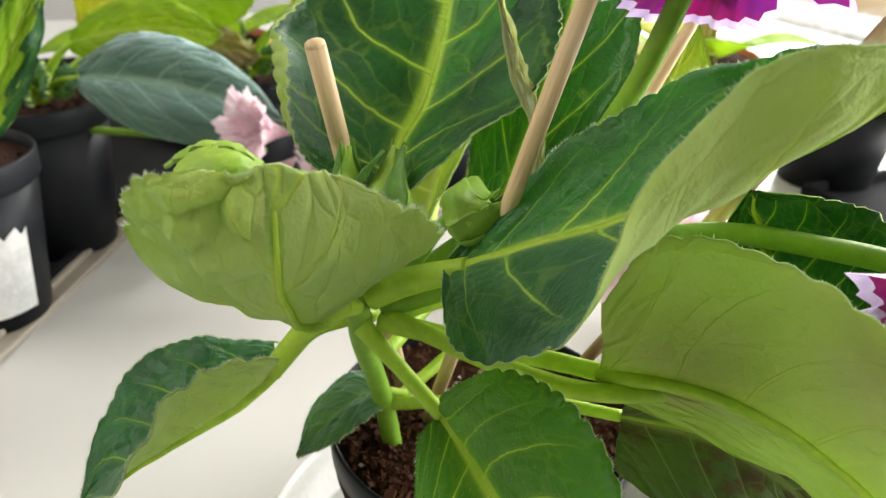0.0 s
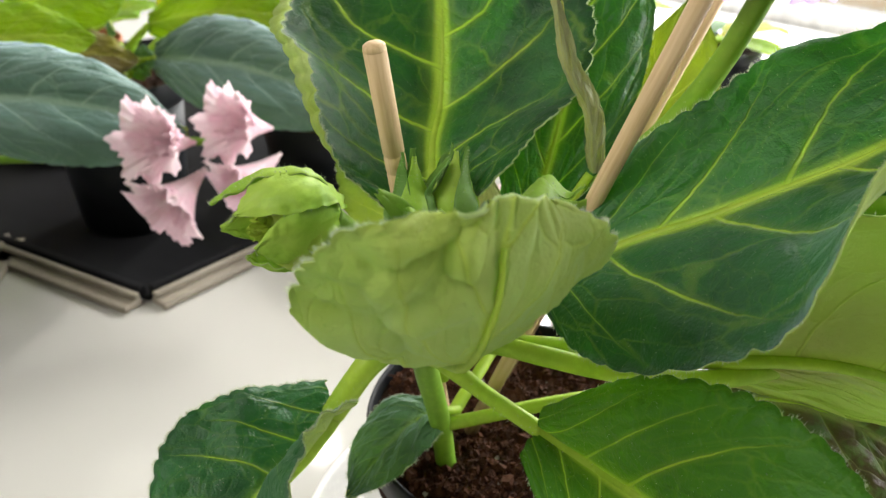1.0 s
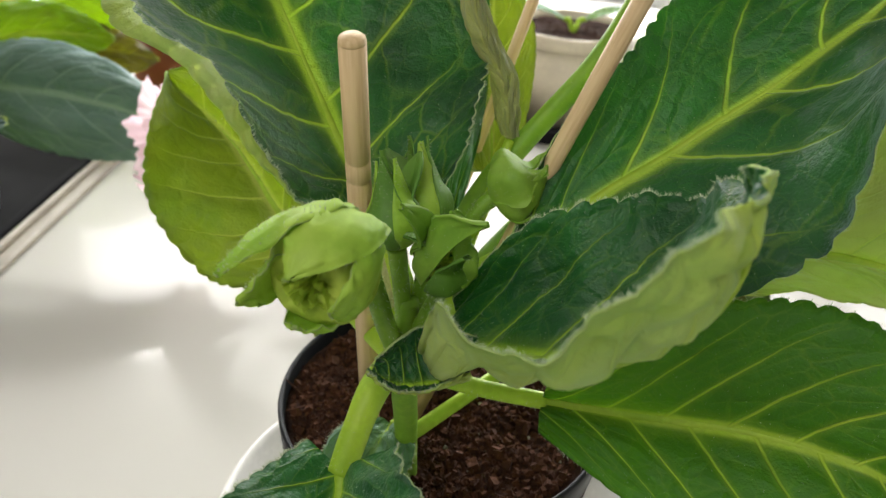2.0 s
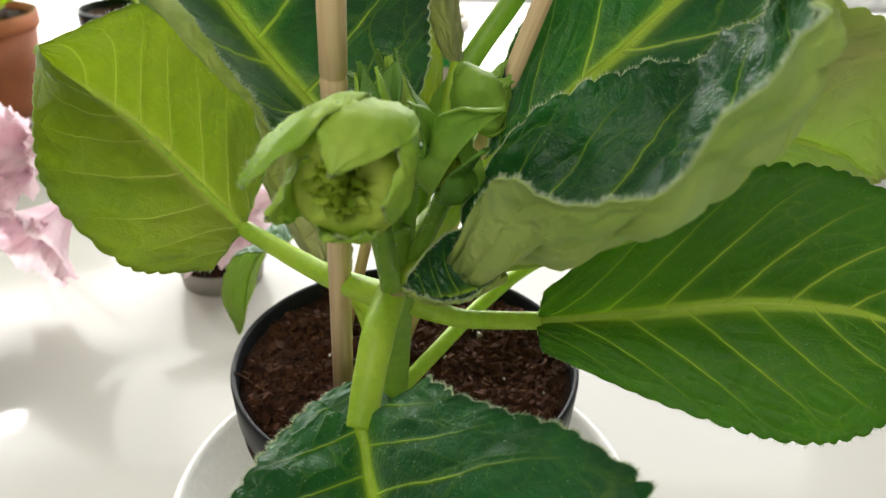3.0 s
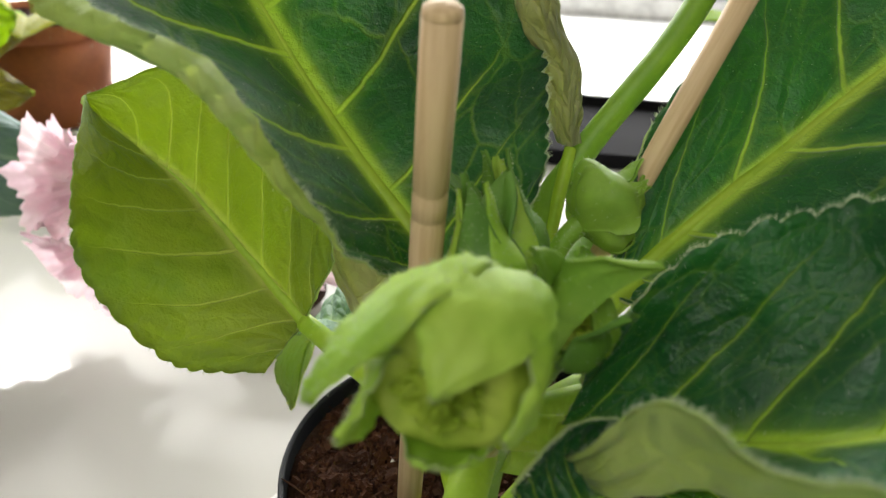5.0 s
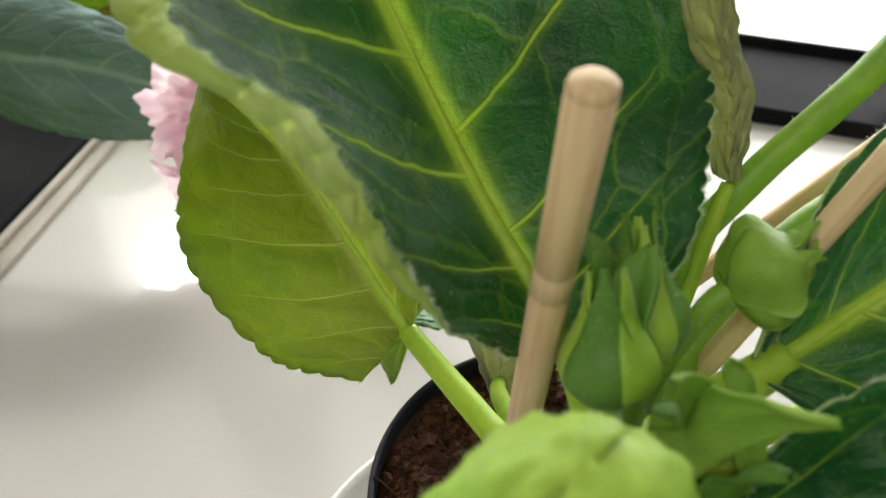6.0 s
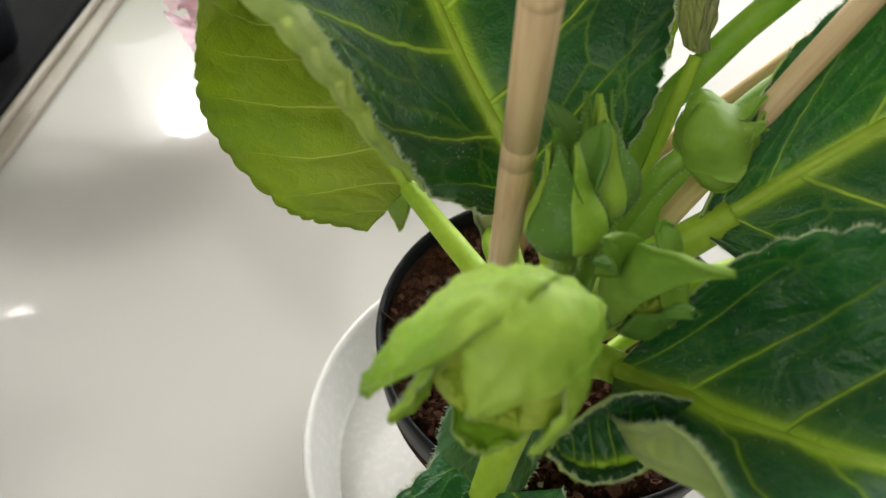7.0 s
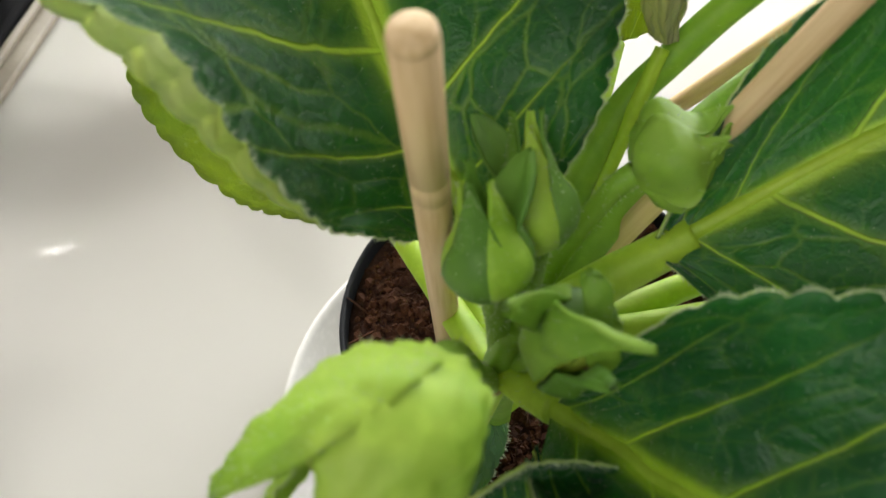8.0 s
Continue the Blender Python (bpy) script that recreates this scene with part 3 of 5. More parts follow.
def soil_bed(name, label, centre, radius, z, seed, crumbs, fine=1.0):
    bed = thing(name, label, "soil")
    n, rings = 96, 34
    verts, faces = [], []
    for i in range(rings):
        r = radius * i / (rings - 1)
        for k in range(n):
            a = 2 * math.pi * k / n
            x, y = r * math.cos(a), r * math.sin(a)
            q = Vector((x * 110 + seed, y * 110, seed))
            h = 0.0026 * noise.noise(q * 0.7) + 0.0034 * (0.5 - abs(noise.noise(q * 2.3))) + 0.0012 * noise.noise(q * 6)
            verts.append((centre[0] + x, centre[1] + y, z + fine * h * min(1, (radius - r) * 200 + 0.2)))
    for i in range(rings - 1):
        for k in range(n):
            j = (k + 1) % n
            faces.append((i * n + k, (i + 1) * n + k, (i + 1) * n + j, i * n + j))
    base = len(verts)
    verts += [(centre[0] + radius * math.cos(2 * math.pi * k / n), centre[1] + radius * math.sin(2 * math.pi * k / n), z - 0.012) for k in range(n)]
    faces += [((rings - 1) * n + k, base + k, base + (k + 1) % n, (rings - 1) * n + (k + 1) % n) for k in range(n)]
    make("soil_surface", verts, faces, M["soil"], bed)
    rng = np.random.default_rng(seed)
    cv, cf, ci = [], [], []
    cube = np.array([(-1, -1, -1), (1, -1, -1), (1, 1, -1), (-1, 1, -1), (-1, -1, 1), (1, -1, 1), (1, 1, 1), (-1, 1, 1)], float)
    quads = [(0, 3, 2, 1), (4, 5, 6, 7), (0, 1, 5, 4), (1, 2, 6, 5), (2, 3, 7, 6), (3, 0, 4, 7)]
    for c in range(crumbs):
        r, a = radius * 0.95 * math.sqrt(rng.random()), rng.uniform(0, 2 * math.pi)
        size = rng.gamma(2.0, 0.00020) + 0.00012
        shape = cube * rng.uniform(0.45, 1.0, (8, 1)) * size
        if rng.random() < 0.14:
            shape = shape * np.array([4.5, 0.22, 0.22])
        turn = np.array(Euler(rng.uniform(-0.9, 0.9, 3) + np.array([0, 0, rng.uniform(0, 6.28)])).to_matrix())
        x, y = r * math.cos(a), r * math.sin(a)
        q = Vector((x * 110 + seed, y * 110, seed))
        h = 0.0026 * noise.noise(q * 0.7) + 0.0034 * (0.5 - abs(noise.noise(q * 2.3))) + 0.0006 * noise.noise(q * 6)
        o = len(cv)
        cv += list(shape @ turn.T + np.array([centre[0] + x, centre[1] + y, z + h * fine + size * 0.4]))
        cf += [tuple(o + k for k in f) for f in quads]
        ci += [1 if rng.random() < 0.002 else 0] * 6
    tagged(make("loose_peat", cv, cf, [M["soil_crumb"], M["perlite"]], bed, index=ci, smooth=False), "loose brown peat crumbs and fibres", kind="stuff")
    return bed


soil_bed("potting_soil", "dark brown crumbly peat soil filling the black pot", (0, 0), 0.0482, H - 0.0055, 3, 11000)


def stake(a, b, radius, label, rings=()):
    """A round wooden stake from its foot a to its top b, its end rounded off and cut rings round it."""
    st = thing("wooden_stake", label, "plant stake", "stakes in the pot")
    a, b = np.array(a), np.array(b)
    size = np.linalg.norm(b - a)
    d = (b - a) / size
    m = Matrix.Translation(a) @ UP.rotation_difference(Vector(d)).to_matrix().to_4x4()
    prof = [(0.0, 0.0), (radius, 0.0)]
    for q in sorted(rings):
        prof += [(radius, q - 0.0006), (radius * 0.91, q - 0.0002), (radius * 0.91, q + 0.0002), (radius, q + 0.0006)]
    prof += [(radius, size - radius * 0.6), (0.0, size - radius * 0.6)]
    tip = [(0.0, size - radius * 0.6), (radius * 0.995, size - radius * 0.6), (radius * 0.99, size - radius * 0.5), (radius * 0.94, size - radius * 0.22), (radius * 0.75, size - radius * 0.06), (0.0, size)]
    rod = lathe("rod", prof, M["wood"], st, n=28)
    rod.matrix_local = m
    lathe("tip", tip, M["wood"], st, n=28).matrix_local = m
    return st


foot, top = np.array([-0.0157, -0.0192, H - 0.008]), np.array([-0.0089, -0.0477, H + 0.1193])
stake(foot, top, 0.0026, "pale birch wooden stake with two cut rings", rings=(0.1032, 0.0985))
stake((-0.0067, -0.0164, H - 0.004), (0.0505, -0.0047, H + 0.16), 0.0021, "pale wooden stake leaning against a large leaf")
stake((-0.0200, 0.0093, H - 0.004), (0.0173, 0.0620, H + 0.16), 0.0017, "thin pale wooden stake leaning behind the leaves")
stake((-0.013, 0.042, H - 0.008), (0.0760, 0.0360, H + 0.136), 0.0022, "brownish wooden stake leaning outwards over the pot rim")

# ---- the gloxinia plant ----
plant = thing("gloxinia_plant", "green potted gloxinia with hairy leaves, closed buds and purple flowers", "house plant")


def stem(name, points, radii, mat="petiole", fuzz=0, seed=0, parent=None, label=""):
    ob = tube(name, above(points), radii, M[mat], parent or plant, n=48, ring=16, rough=0.05, label=label)
    if fuzz:
        stem_hairs(above(points), min(radii), fuzz, ob, seed)
    return ob


stem("stem", [(-0.0008, -0.0305, -0.006), (0.0000, -0.035, 0.018), (0.0008, -0.040, 0.036), (0.0015, -0.042, 0.05), (0.002, -0.042, 0.062)], [0.0030, 0.0030, 0.0032, 0.0034, 0.002], "stalk", 400, 1)

# leaf by the left, large and dark, standing behind the stake
stem("petiole", [(0.0015, -0.04, 0.052), (-0.002, -0.036, 0.062), (-0.008, -0.0315, 0.0715)], [0.0028, 0.0026, 0.0022], "petiole", 150, 2)
blade([(-0.0078, -0.0318, 0.0712), (-0.0150, -0.0265, 0.0782), (-0.0241, -0.0197, 0.0852), (-0.0367, -0.0071, 0.0943), (-0.0514, 0.0043, 0.1098), (-0.066, 0.0145, 0.127), (-0.075, 0.02, 0.141)],
      [(-0.006, -0.0080, 0.004), (-0.004, -0.0195, 0.003), (-0.001, -0.0345, 0.0075), (-0.0025, -0.0485, 0.0160), (-0.011, -0.0535, 0.0065), (-0.017, -0.034, 0.0005), (-0.002, -0.002, 0.001)],
      [(0.009, -0.001, 0.007), (0.021, 0.004, 0.0105), (0.030, 0.009, 0.0115), (0.040, 0.013, 0.012), (0.042, 0.017, 0.0095), (0.029, 0.012, 0.005), (0.003, 0.001, 0.001)],
      M["leaf_dark"], M["leaf_under"], plant, label="large dark green leaf with bright yellow-green veins", hint=(0.3, -0.7, 0.6), bow=(-0.08, -0.02), fuzz=900, seed=1, scallops=26, fold_in=([0, 0, 0.05, 0.25, 0.5, 0.75, 0.95, 0.55, 0.95, 0.9, 0.7, 0.4, 0], 0.0), fold_at=0.92, specks=1500, nu=110,
      ripple=0.002, veins=5.5)

# pale leaf low at the left
stem("petiole", [(-0.001, -0.040, 0.044), (-0.018, -0.024, 0.040), (-0.0416, -0.0053, 0.0414)], [0.0032, 0.0027, 0.0022], "petiole", 200, 3)
blade([(-0.0416, -0.0053, 0.0414), (-0.0560, 0.0045, 0.0495), (-0.0739, 0.0154, 0.0605), (-0.0864, 0.0195, 0.0680), (-0.1, 0.0188, 0.079)],
      [(-0.006, -0.011, -0.0065), (-0.013, -0.021, -0.0145), (-0.0120, -0.030, -0.006), (-0.003, -0.025, 0.004), (0.003, -0.002, 0.003)],
      [(0.007, 0.001, 0.016), (0.014, 0.006, 0.027), (0.016, 0.010, 0.030), (0.015, 0.008, 0.024), (0.001, 0.001, 0.002)],
      M["leaf_light"], M["leaf_under"], plant, label="light yellow-green leaf with a nibbled brown tip", hint=(0.2, -0.7, 0.7), bow=(0.06, 0.06), nu=100, fuzz=200, seed=2, scallops=20, veins=7.0)

# broad leaf at the right
stem("petiole", [(0.003, -0.041, 0.044), (0.015, -0.0335, 0.035), (0.0333, -0.0292, 0.0321)], [0.0029, 0.0022, 0.0021], "petiole", 250, 4)
blade([(0.0325, -0.0292, 0.0321), (0.0555, -0.0309, 0.0361), (0.0788, -0.0340, 0.0417), (0.100, -0.038, 0.043), (0.118, -0.043, 0.039)],
      [(0.001, -0.001, 0.0085), (0.003, 0.003, 0.0290), (0.006, 0.008, 0.031), (0.008, 0.007, 0.022), (0.001, 0.001, 0.002)],
      [(0.001, -0.0075, -0.0035), (0.006, -0.0175, -0.013), (0.006, -0.022, -0.0205), (0.002, -0.018, -0.0165), (0.001, -0.001, -0.001)],
      M["leaf_mid"], M["leaf_under"], plant, label="broad mid-green leaf with sunken pale veins", hint=(-0.1, -0.7, 0.6), bow=(0.1, 0.1), specks=900, nu=100, fuzz=250, seed=3, scallops=22, veins=7.0)

# curled leaf in front, its near half rolled upwards
stem("petiole", [(0.001, -0.042, 0.05), (0.006, -0.0455, 0.0535), (0.012, -0.0492, 0.0575)], [0.003, 0.003, 0.0028], "petiole", 120, 5)
blade([(0.0115, -0.049, 0.0572), (0.0215, -0.0545, 0.0625), (0.0345, -0.0612, 0.0695), (0.048, -0.0680, 0.0800), (0.0585, -0.0725, 0.0965), (0.0600, -0.0715, 0.1165)],
      [(0.003, -0.001, 0.014), (0.004, 0.0115, 0.0235), (0.006, 0.019, 0.0255), (0.005, 0.027, 0.018), (0.002, 0.022, 0.0095), (-0.001, 0.010, -0.004)],
      [(-0.002, -0.011, 0.0055), (-0.002, -0.0255, 0.0265), (-0.002, -0.027, 0.021), (-0.007, -0.027, 0.0215), (-0.008, -0.019, 0.0165), (-0.003, -0.009, -0.002)],
      M["leaf_fold"], M["leaf_under"], plant, label="dark green leaf curled up with its pale downy underside showing", hint=(-0.2, 0.3, 0.9), bow=(-0.06, [-0.25, -0.12, -0.05, -0.05, -0.05, -0.04]), fuzz=700, seed=4,
      scallops=18, notch=0.06, ripple=0.0035, veins=5.5, quilt=0.0012, cells=0.0034, specks=1500, nu=120, nv=20)

blade([(0.0215, -0.0640, 0.0640), (0.0150, -0.0685, 0.0632), (0.0095, -0.0712, 0.0638), (0.0050, -0.0712, 0.0660)],
      [(0.0, 0.004, 0.006), (0.0005, 0.006, 0.0095), (0.001, 0.006, 0.0085), (0.0005, 0.001, 0.002)],
      [(0.0, -0.001, 0.002), (0.0, -0.003, 0.0015), (0.0, -0.003, 0.002), (-0.0005, -0.001, 0.001)],
      M["leaf_fold"], M["leaf_under"], plant, label="small dark lobe curled up at the base of a leaf", hint=(-0.1, -0.8, 0.5), bow=(-0.25, -0.1), fuzz=160, seed=16, scallops=5, rib=False, nu=30, specks=120)

# large dark leaf leaning to the back right
stem("petiole", [(0.003, -0.038, 0.053), (0.011, -0.030, 0.0605), (0.024, -0.0198, 0.0692)], [0.0038, 0.0038, 0.0030], "petiole", 200, 6)
blade([(0.020, -0.0228, 0.0672), (0.0265, -0.018, 0.0722), (0.036, -0.011, 0.0795), (0.0545, 0.0012, 0.0931), (0.071, 0.010, 0.107), (0.085, 0.017, 0.121), (0.095, 0.022, 0.133)],
      [(-0.0012, 0.0012, 0.002), (-0.005, 0.005, 0.012), (-0.0085, 0.008, 0.018), (-0.0180, 0.006, 0.0165), (-0.027, 0.011, 0.012), (-0.020, 0.012, 0.008), (-0.002, 0.002, 0.001)],
      [(0.0015, -0.0017, -0.0006), (0.014, -0.0155, -0.0075), (0.022, -0.023, -0.0115), (0.027, -0.0315, -0.007), (0.0135, -0.031, 0.011), (0.009, -0.021, 0.016), (0.001, -0.003, 0.003)],
      M["leaf_sheen"], M["leaf_under"], plant, label="large dark green leaf with a thick yellow-green midrib", hint=(-0.3, -0.6, 0.7), bow=(-0.06, [0.05, 0.1, 0.12, 0.06, -0.15, -0.2, -0.1]), fuzz=500, seed=5, scallops=22, specks=1500, nu=110, ripple=0.003, quilt=0.001, veins=5.5)

# front leaf hanging down to the table
stem("petiole", [(0.000, -0.0425, 0.047), (-0.002, -0.0545, 0.0435), (-0.0043, -0.0655, 0.0300)], [0.0034, 0.0034, 0.003], "petiole", 400, 7)
blade([(-0.0042, -0.0650, 0.0305), (-0.001, -0.0760, 0.0245), (0.003, -0.090, 0.0215), (0.0065, -0.104, 0.018), (0.009, -0.117, 0.012)],
      [(-0.010, 0.004, 0.002), (-0.0195, -0.004, 0.0105), (-0.028, -0.006, 0.0085), (-0.022, -0.005, 0.004), (-0.001, -0.001, 0.0)],
      [(0.013, 0.000, 0.0125), (0.0190, -0.006, 0.0270), (0.030, -0.004, 0.0340), (0.036, 0.0, 0.028), (0.001, -0.001, 0.0)],
      M["leaf_fold"], M["leaf_under"], plant, label="dark green downy leaf folded along its midrib", hint=(0, -0.2, 1), bow=(0.04, 0.05), fuzz=900, seed=6, scallops=18, specks=1000, nu=100, ripple=0.003, veins=5.5)

# small young leaf near the soil
stem("petiole", [(-0.0003, -0.033, 0.017), (-0.001, -0.027, 0.014), (-0.0058, -0.0299, 0.0118)], [0.0013, 0.0012, 0.001], "petiole", 80, 8)
blade([(-0.0058, -0.0299, 0.0118), (-0.0066, -0.0385, 0.0115), (-0.0085, -0.049, 0.003), (-0.0105, -0.0588, -0.009)],
      [(-0.0070, -0.001, 0.001), (-0.0125, -0.001, 0.0005), (-0.010, -0.003, -0.001), (-0.0005, 0, 0)],
      [(0.0060, -0.001, 0.001), (0.0105, -0.001, 0.0005), (0.009, -0.002, -0.001), (0.0005, 0, 0)],
      M["leaf_small"], M["leaf_under"], plant, label="small young grey-green leaf", hint=(0, -0.3, 1), bow=(0.12, 0.12), fuzz=250, seed=7, scallops=14, veins=5.0, quilt=0.0013)

# pale leaf seen from below, beyond the large dark one
stem("petiole", [(0.004, -0.036, 0.045), (0.028, -0.012, 0.046), (0.053, 0.004, 0.051)], [0.003, 0.0026, 0.0022], "petiole", 100, 9)
blade([(0.052, 0.003, 0.051), (0.0754, 0.0121, 0.0603), (0.097, 0.017, 0.063), (0.117, 0.021, 0.058), (0.134, 0.025, 0.048)],
      [(0.003, -0.006, 0.022), (-0.005, -0.013, 0.037), (0.006, -0.010, 0.037), (0.010, -0.004, 0.027), (0.001, 0, 0.002)],
      [(0.006, 0.004, -0.006), (0.013, 0.009, -0.014), (0.016, 0.011, -0.019), (0.012, 0.009, -0.016), (0.001, 0.001, -0.001)],
      M["leaf_mid"], M["leaf_under_dull"], plant, label="yellowish pale leaf seen from its underside", hint=(-0.4, 0.9, 0.2), bow=(0.05, 0.06), nu=90, fuzz=100, seed=8, scallops=20, ripple=0.002)

# dark leaf between the pale one and the stakes
stem("petiole", [(0.004, -0.034, 0.046), (0.052, -0.004, 0.048), (0.079, 0.030, 0.060)], [0.0026, 0.0024, 0.002], "petiole", 0, 40)
blade([(0.079, 0.030, 0.060), (0.0705, 0.0345, 0.0680), (0.0631, 0.0363, 0.0783), (0.0575, 0.0366, 0.0865), (0.0529, 0.0364, 0.0936)],
      [(0.009, 0.006, 0.012), (0.015, 0.011, 0.020), (0.015, 0.011, 0.018), (0.009, 0.007, 0.010), (0.0005, 0, 0.0005)],
      [(-0.008, -0.004, -0.006), (-0.013, -0.007, -0.011), (-0.013, -0.007, -0.011), (-0.008, -0.004, -0.006), (-0.0005, 0, 0)],
      M["leaf_dark"], M["leaf_dark"], plant, label="dark green leaf turned towards the stakes", hint=(-0.6, 0.6, 0.5), bow=(0.08, 0.08), seed=15, scallops=16, ripple=0.002)

# old leaf with soil on it, low at the right
stem("petiole", [(-0.0003, -0.033, 0.012), (0.026, -0.001, 0.024), (0.0483, 0.0147, 0.0312)], [0.002, 0.0019, 0.0016], "petiole", 0, 10)
blade([(0.0483, 0.0147, 0.0312), (0.066, 0.0277, 0.0345), (0.083, 0.038, 0.030), (0.098, 0.047, 0.018)],
      [(0.002, -0.001, 0.009), (-0.004, 0.007, 0.015), (-0.004, 0.008, 0.012), (0, 0, 0.001)],
      [(0.008, -0.006, -0.010), (0.012, -0.009, -0.018), (0.011, -0.008, -0.018), (0.001, 0, -0.001)],
      M["leaf_dirty"], M["leaf_dirty"], plant, label="olive old leaf smeared with brown soil", hint=(0.6, -0.6, 0.4), bow=(0.08, 0.08), seed=9, scallops=18, ripple=0.002)

# leaves at the back
blade([(-0.004, -0.002, 0.060), (-0.0105, 0.012, 0.081), (-0.0164, 0.0235, 0.1039), (-0.022, 0.033, 0.126), (-0.027, 0.040, 0.146)],
      [(-0.005, -0.004, 0.002), (-0.012, -0.010, 0.004), (-0.014, -0.012, 0.004), (-0.011, -0.009, 0.003), (-0.001, 0, 0)],
      [(0.004, 0.008, 0.001), (0.009, 0.018, 0.002), (0.010, 0.021, 0.003), (0.008, 0.016, 0.003), (0.001, 0.001, 0)],
      M["leaf_dark"], M["leaf_under"], plant, label="dark green leaf standing at the back", hint=(0.8, -0.5, 0.3), bow=(0.05, 0.05), fuzz=100, seed=10, scallops=22)
blade([(0.0115, 0.004, 0.084), (0.0085, 0.0035, 0.0985), (0.0029, -0.0005, 0.1102), (-0.0015, -0.0030, 0.130)],
      [(-0.003, 0.004, 0.001), (-0.005, 0.006, 0.001), (-0.005, 0.007, 0.001), (-0.003, 0.003, 0)],
      [(0.002, 0.002, 0.001), (0.003, 0.002, 0.001), (0.003, 0.002, 0.001), (0.0005, 0, 0)],
      M["leaf_faded"], M["leaf_under_dull"], plant, label="pale folded leaf beside the large dark one", hint=(0.5, -0.8, 0.2), bow=(0.2, 0.2), seed=11, scallops=9, notch=0.12, ripple=0.002)
blade([(0.002, 0.030, 0.062), (-0.004, 0.047, 0.080), (-0.0085, 0.060, 0.0975), (-0.012, 0.070, 0.118)],
      [(-0.006, -0.004, 0.001), (-0.011, -0.008, 0.002), (-0.011, -0.008, 0.002), (-0.001, 0, 0)],
      [(0.006, 0.005, 0.001), (0.011, 0.009, 0.001), (0.011, 0.009, 0.001), (0.001, 0, 0)],
      M["leaf_light"], M["leaf_under"], plant, label="light green leaf standing at the back", hint=(0.8, -0.5, 0.3), bow=(0.05, 0.05), seed=12, scallops=20)
stem("petiole", [(0.002, -0.034, 0.045), (0.0, -0.018, 0.054), (-0.004, -0.002, 0.060)], [0.0028, 0.0026, 0.0022])
stem("petiole", [(0.002, -0.03, 0.05), (0.008, -0.010, 0.066), (0.0115, 0.003, 0.084)], [0.0018, 0.0016, 0.0012])
stem("petiole", [(0.002, -0.03, 0.045), (0.003, -0.002, 0.050), (0.002, 0.030, 0.062)], [0.0022, 0.002, 0.0016])
# two hanging leaves at the back left
stem("petiole", [(0.000, -0.034, 0.030), (-0.019, -0.010, 0.032), (-0.0235, 0.006, 0.022)], [0.0022, 0.002, 0.0016])
blade([(-0.023, 0.004, 0.020), (-0.031, 0.007, 0.037), (-0.039, 0.009, 0.055), (-0.044, 0.012, 0.070)],
      [(-0.002, 0.000, 0.001), (-0.004, 0.002, 0.0), (-0.004, 0.002, 0.0), (0, 0, 0)],
      [(0.006, 0.006, -0.004), (0.014, 0.008, -0.007), (0.015, 0.008, -0.006), (0.001, 0, 0)],
      M["leaf_faded"], M["leaf_faded"], plant, label="pale faded leaf showing its underside", hint=(0, -1, 0.3), bow=(0.05, 0.1), seed=13, scallops=14)
stem("petiole", [(-0.0003, -0.033, 0.010), (-0.018, 0.006, 0.020), (-0.040, 0.028, 0.018)], [0.002, 0.0018, 0.0014])
blade([(-0.039, 0.027, 0.018), (-0.049, 0.035, 0.014), (-0.0575, 0.040, -0.001), (-0.061, 0.036, -0.022)],
      [(-0.003, -0.008, 0.003), (-0.006, -0.013, 0.003), (-0.005, -0.012, 0.0), (0, 0, 0)],
      [(0.002, 0.011, 0.004), (0.004, 0.019, 0.004), (0.003, 0.017, 0.002), (0, 0, 0)],
      M["leaf_small"], M["leaf_under"], plant, label="grey-green leaf hanging over the pot rim", hint=(-0.5, -0.5, 0.6), bow=(0.08, 0.08), seed=14, scallops=16, quilt=0.001)


# ---- buds ----
def frame_of(axis, roll=0.0):
    a = np.array(axis, float) / np.linalg.norm(axis)
    x = np.cross(a, (0.31, 0.2, 0.93))
    x /= np.linalg.norm(x)
    y = np.cross(a, x)
    c, s = math.cos(roll), math.sin(roll)
    return a, c * x + s * y, c * y - s * x


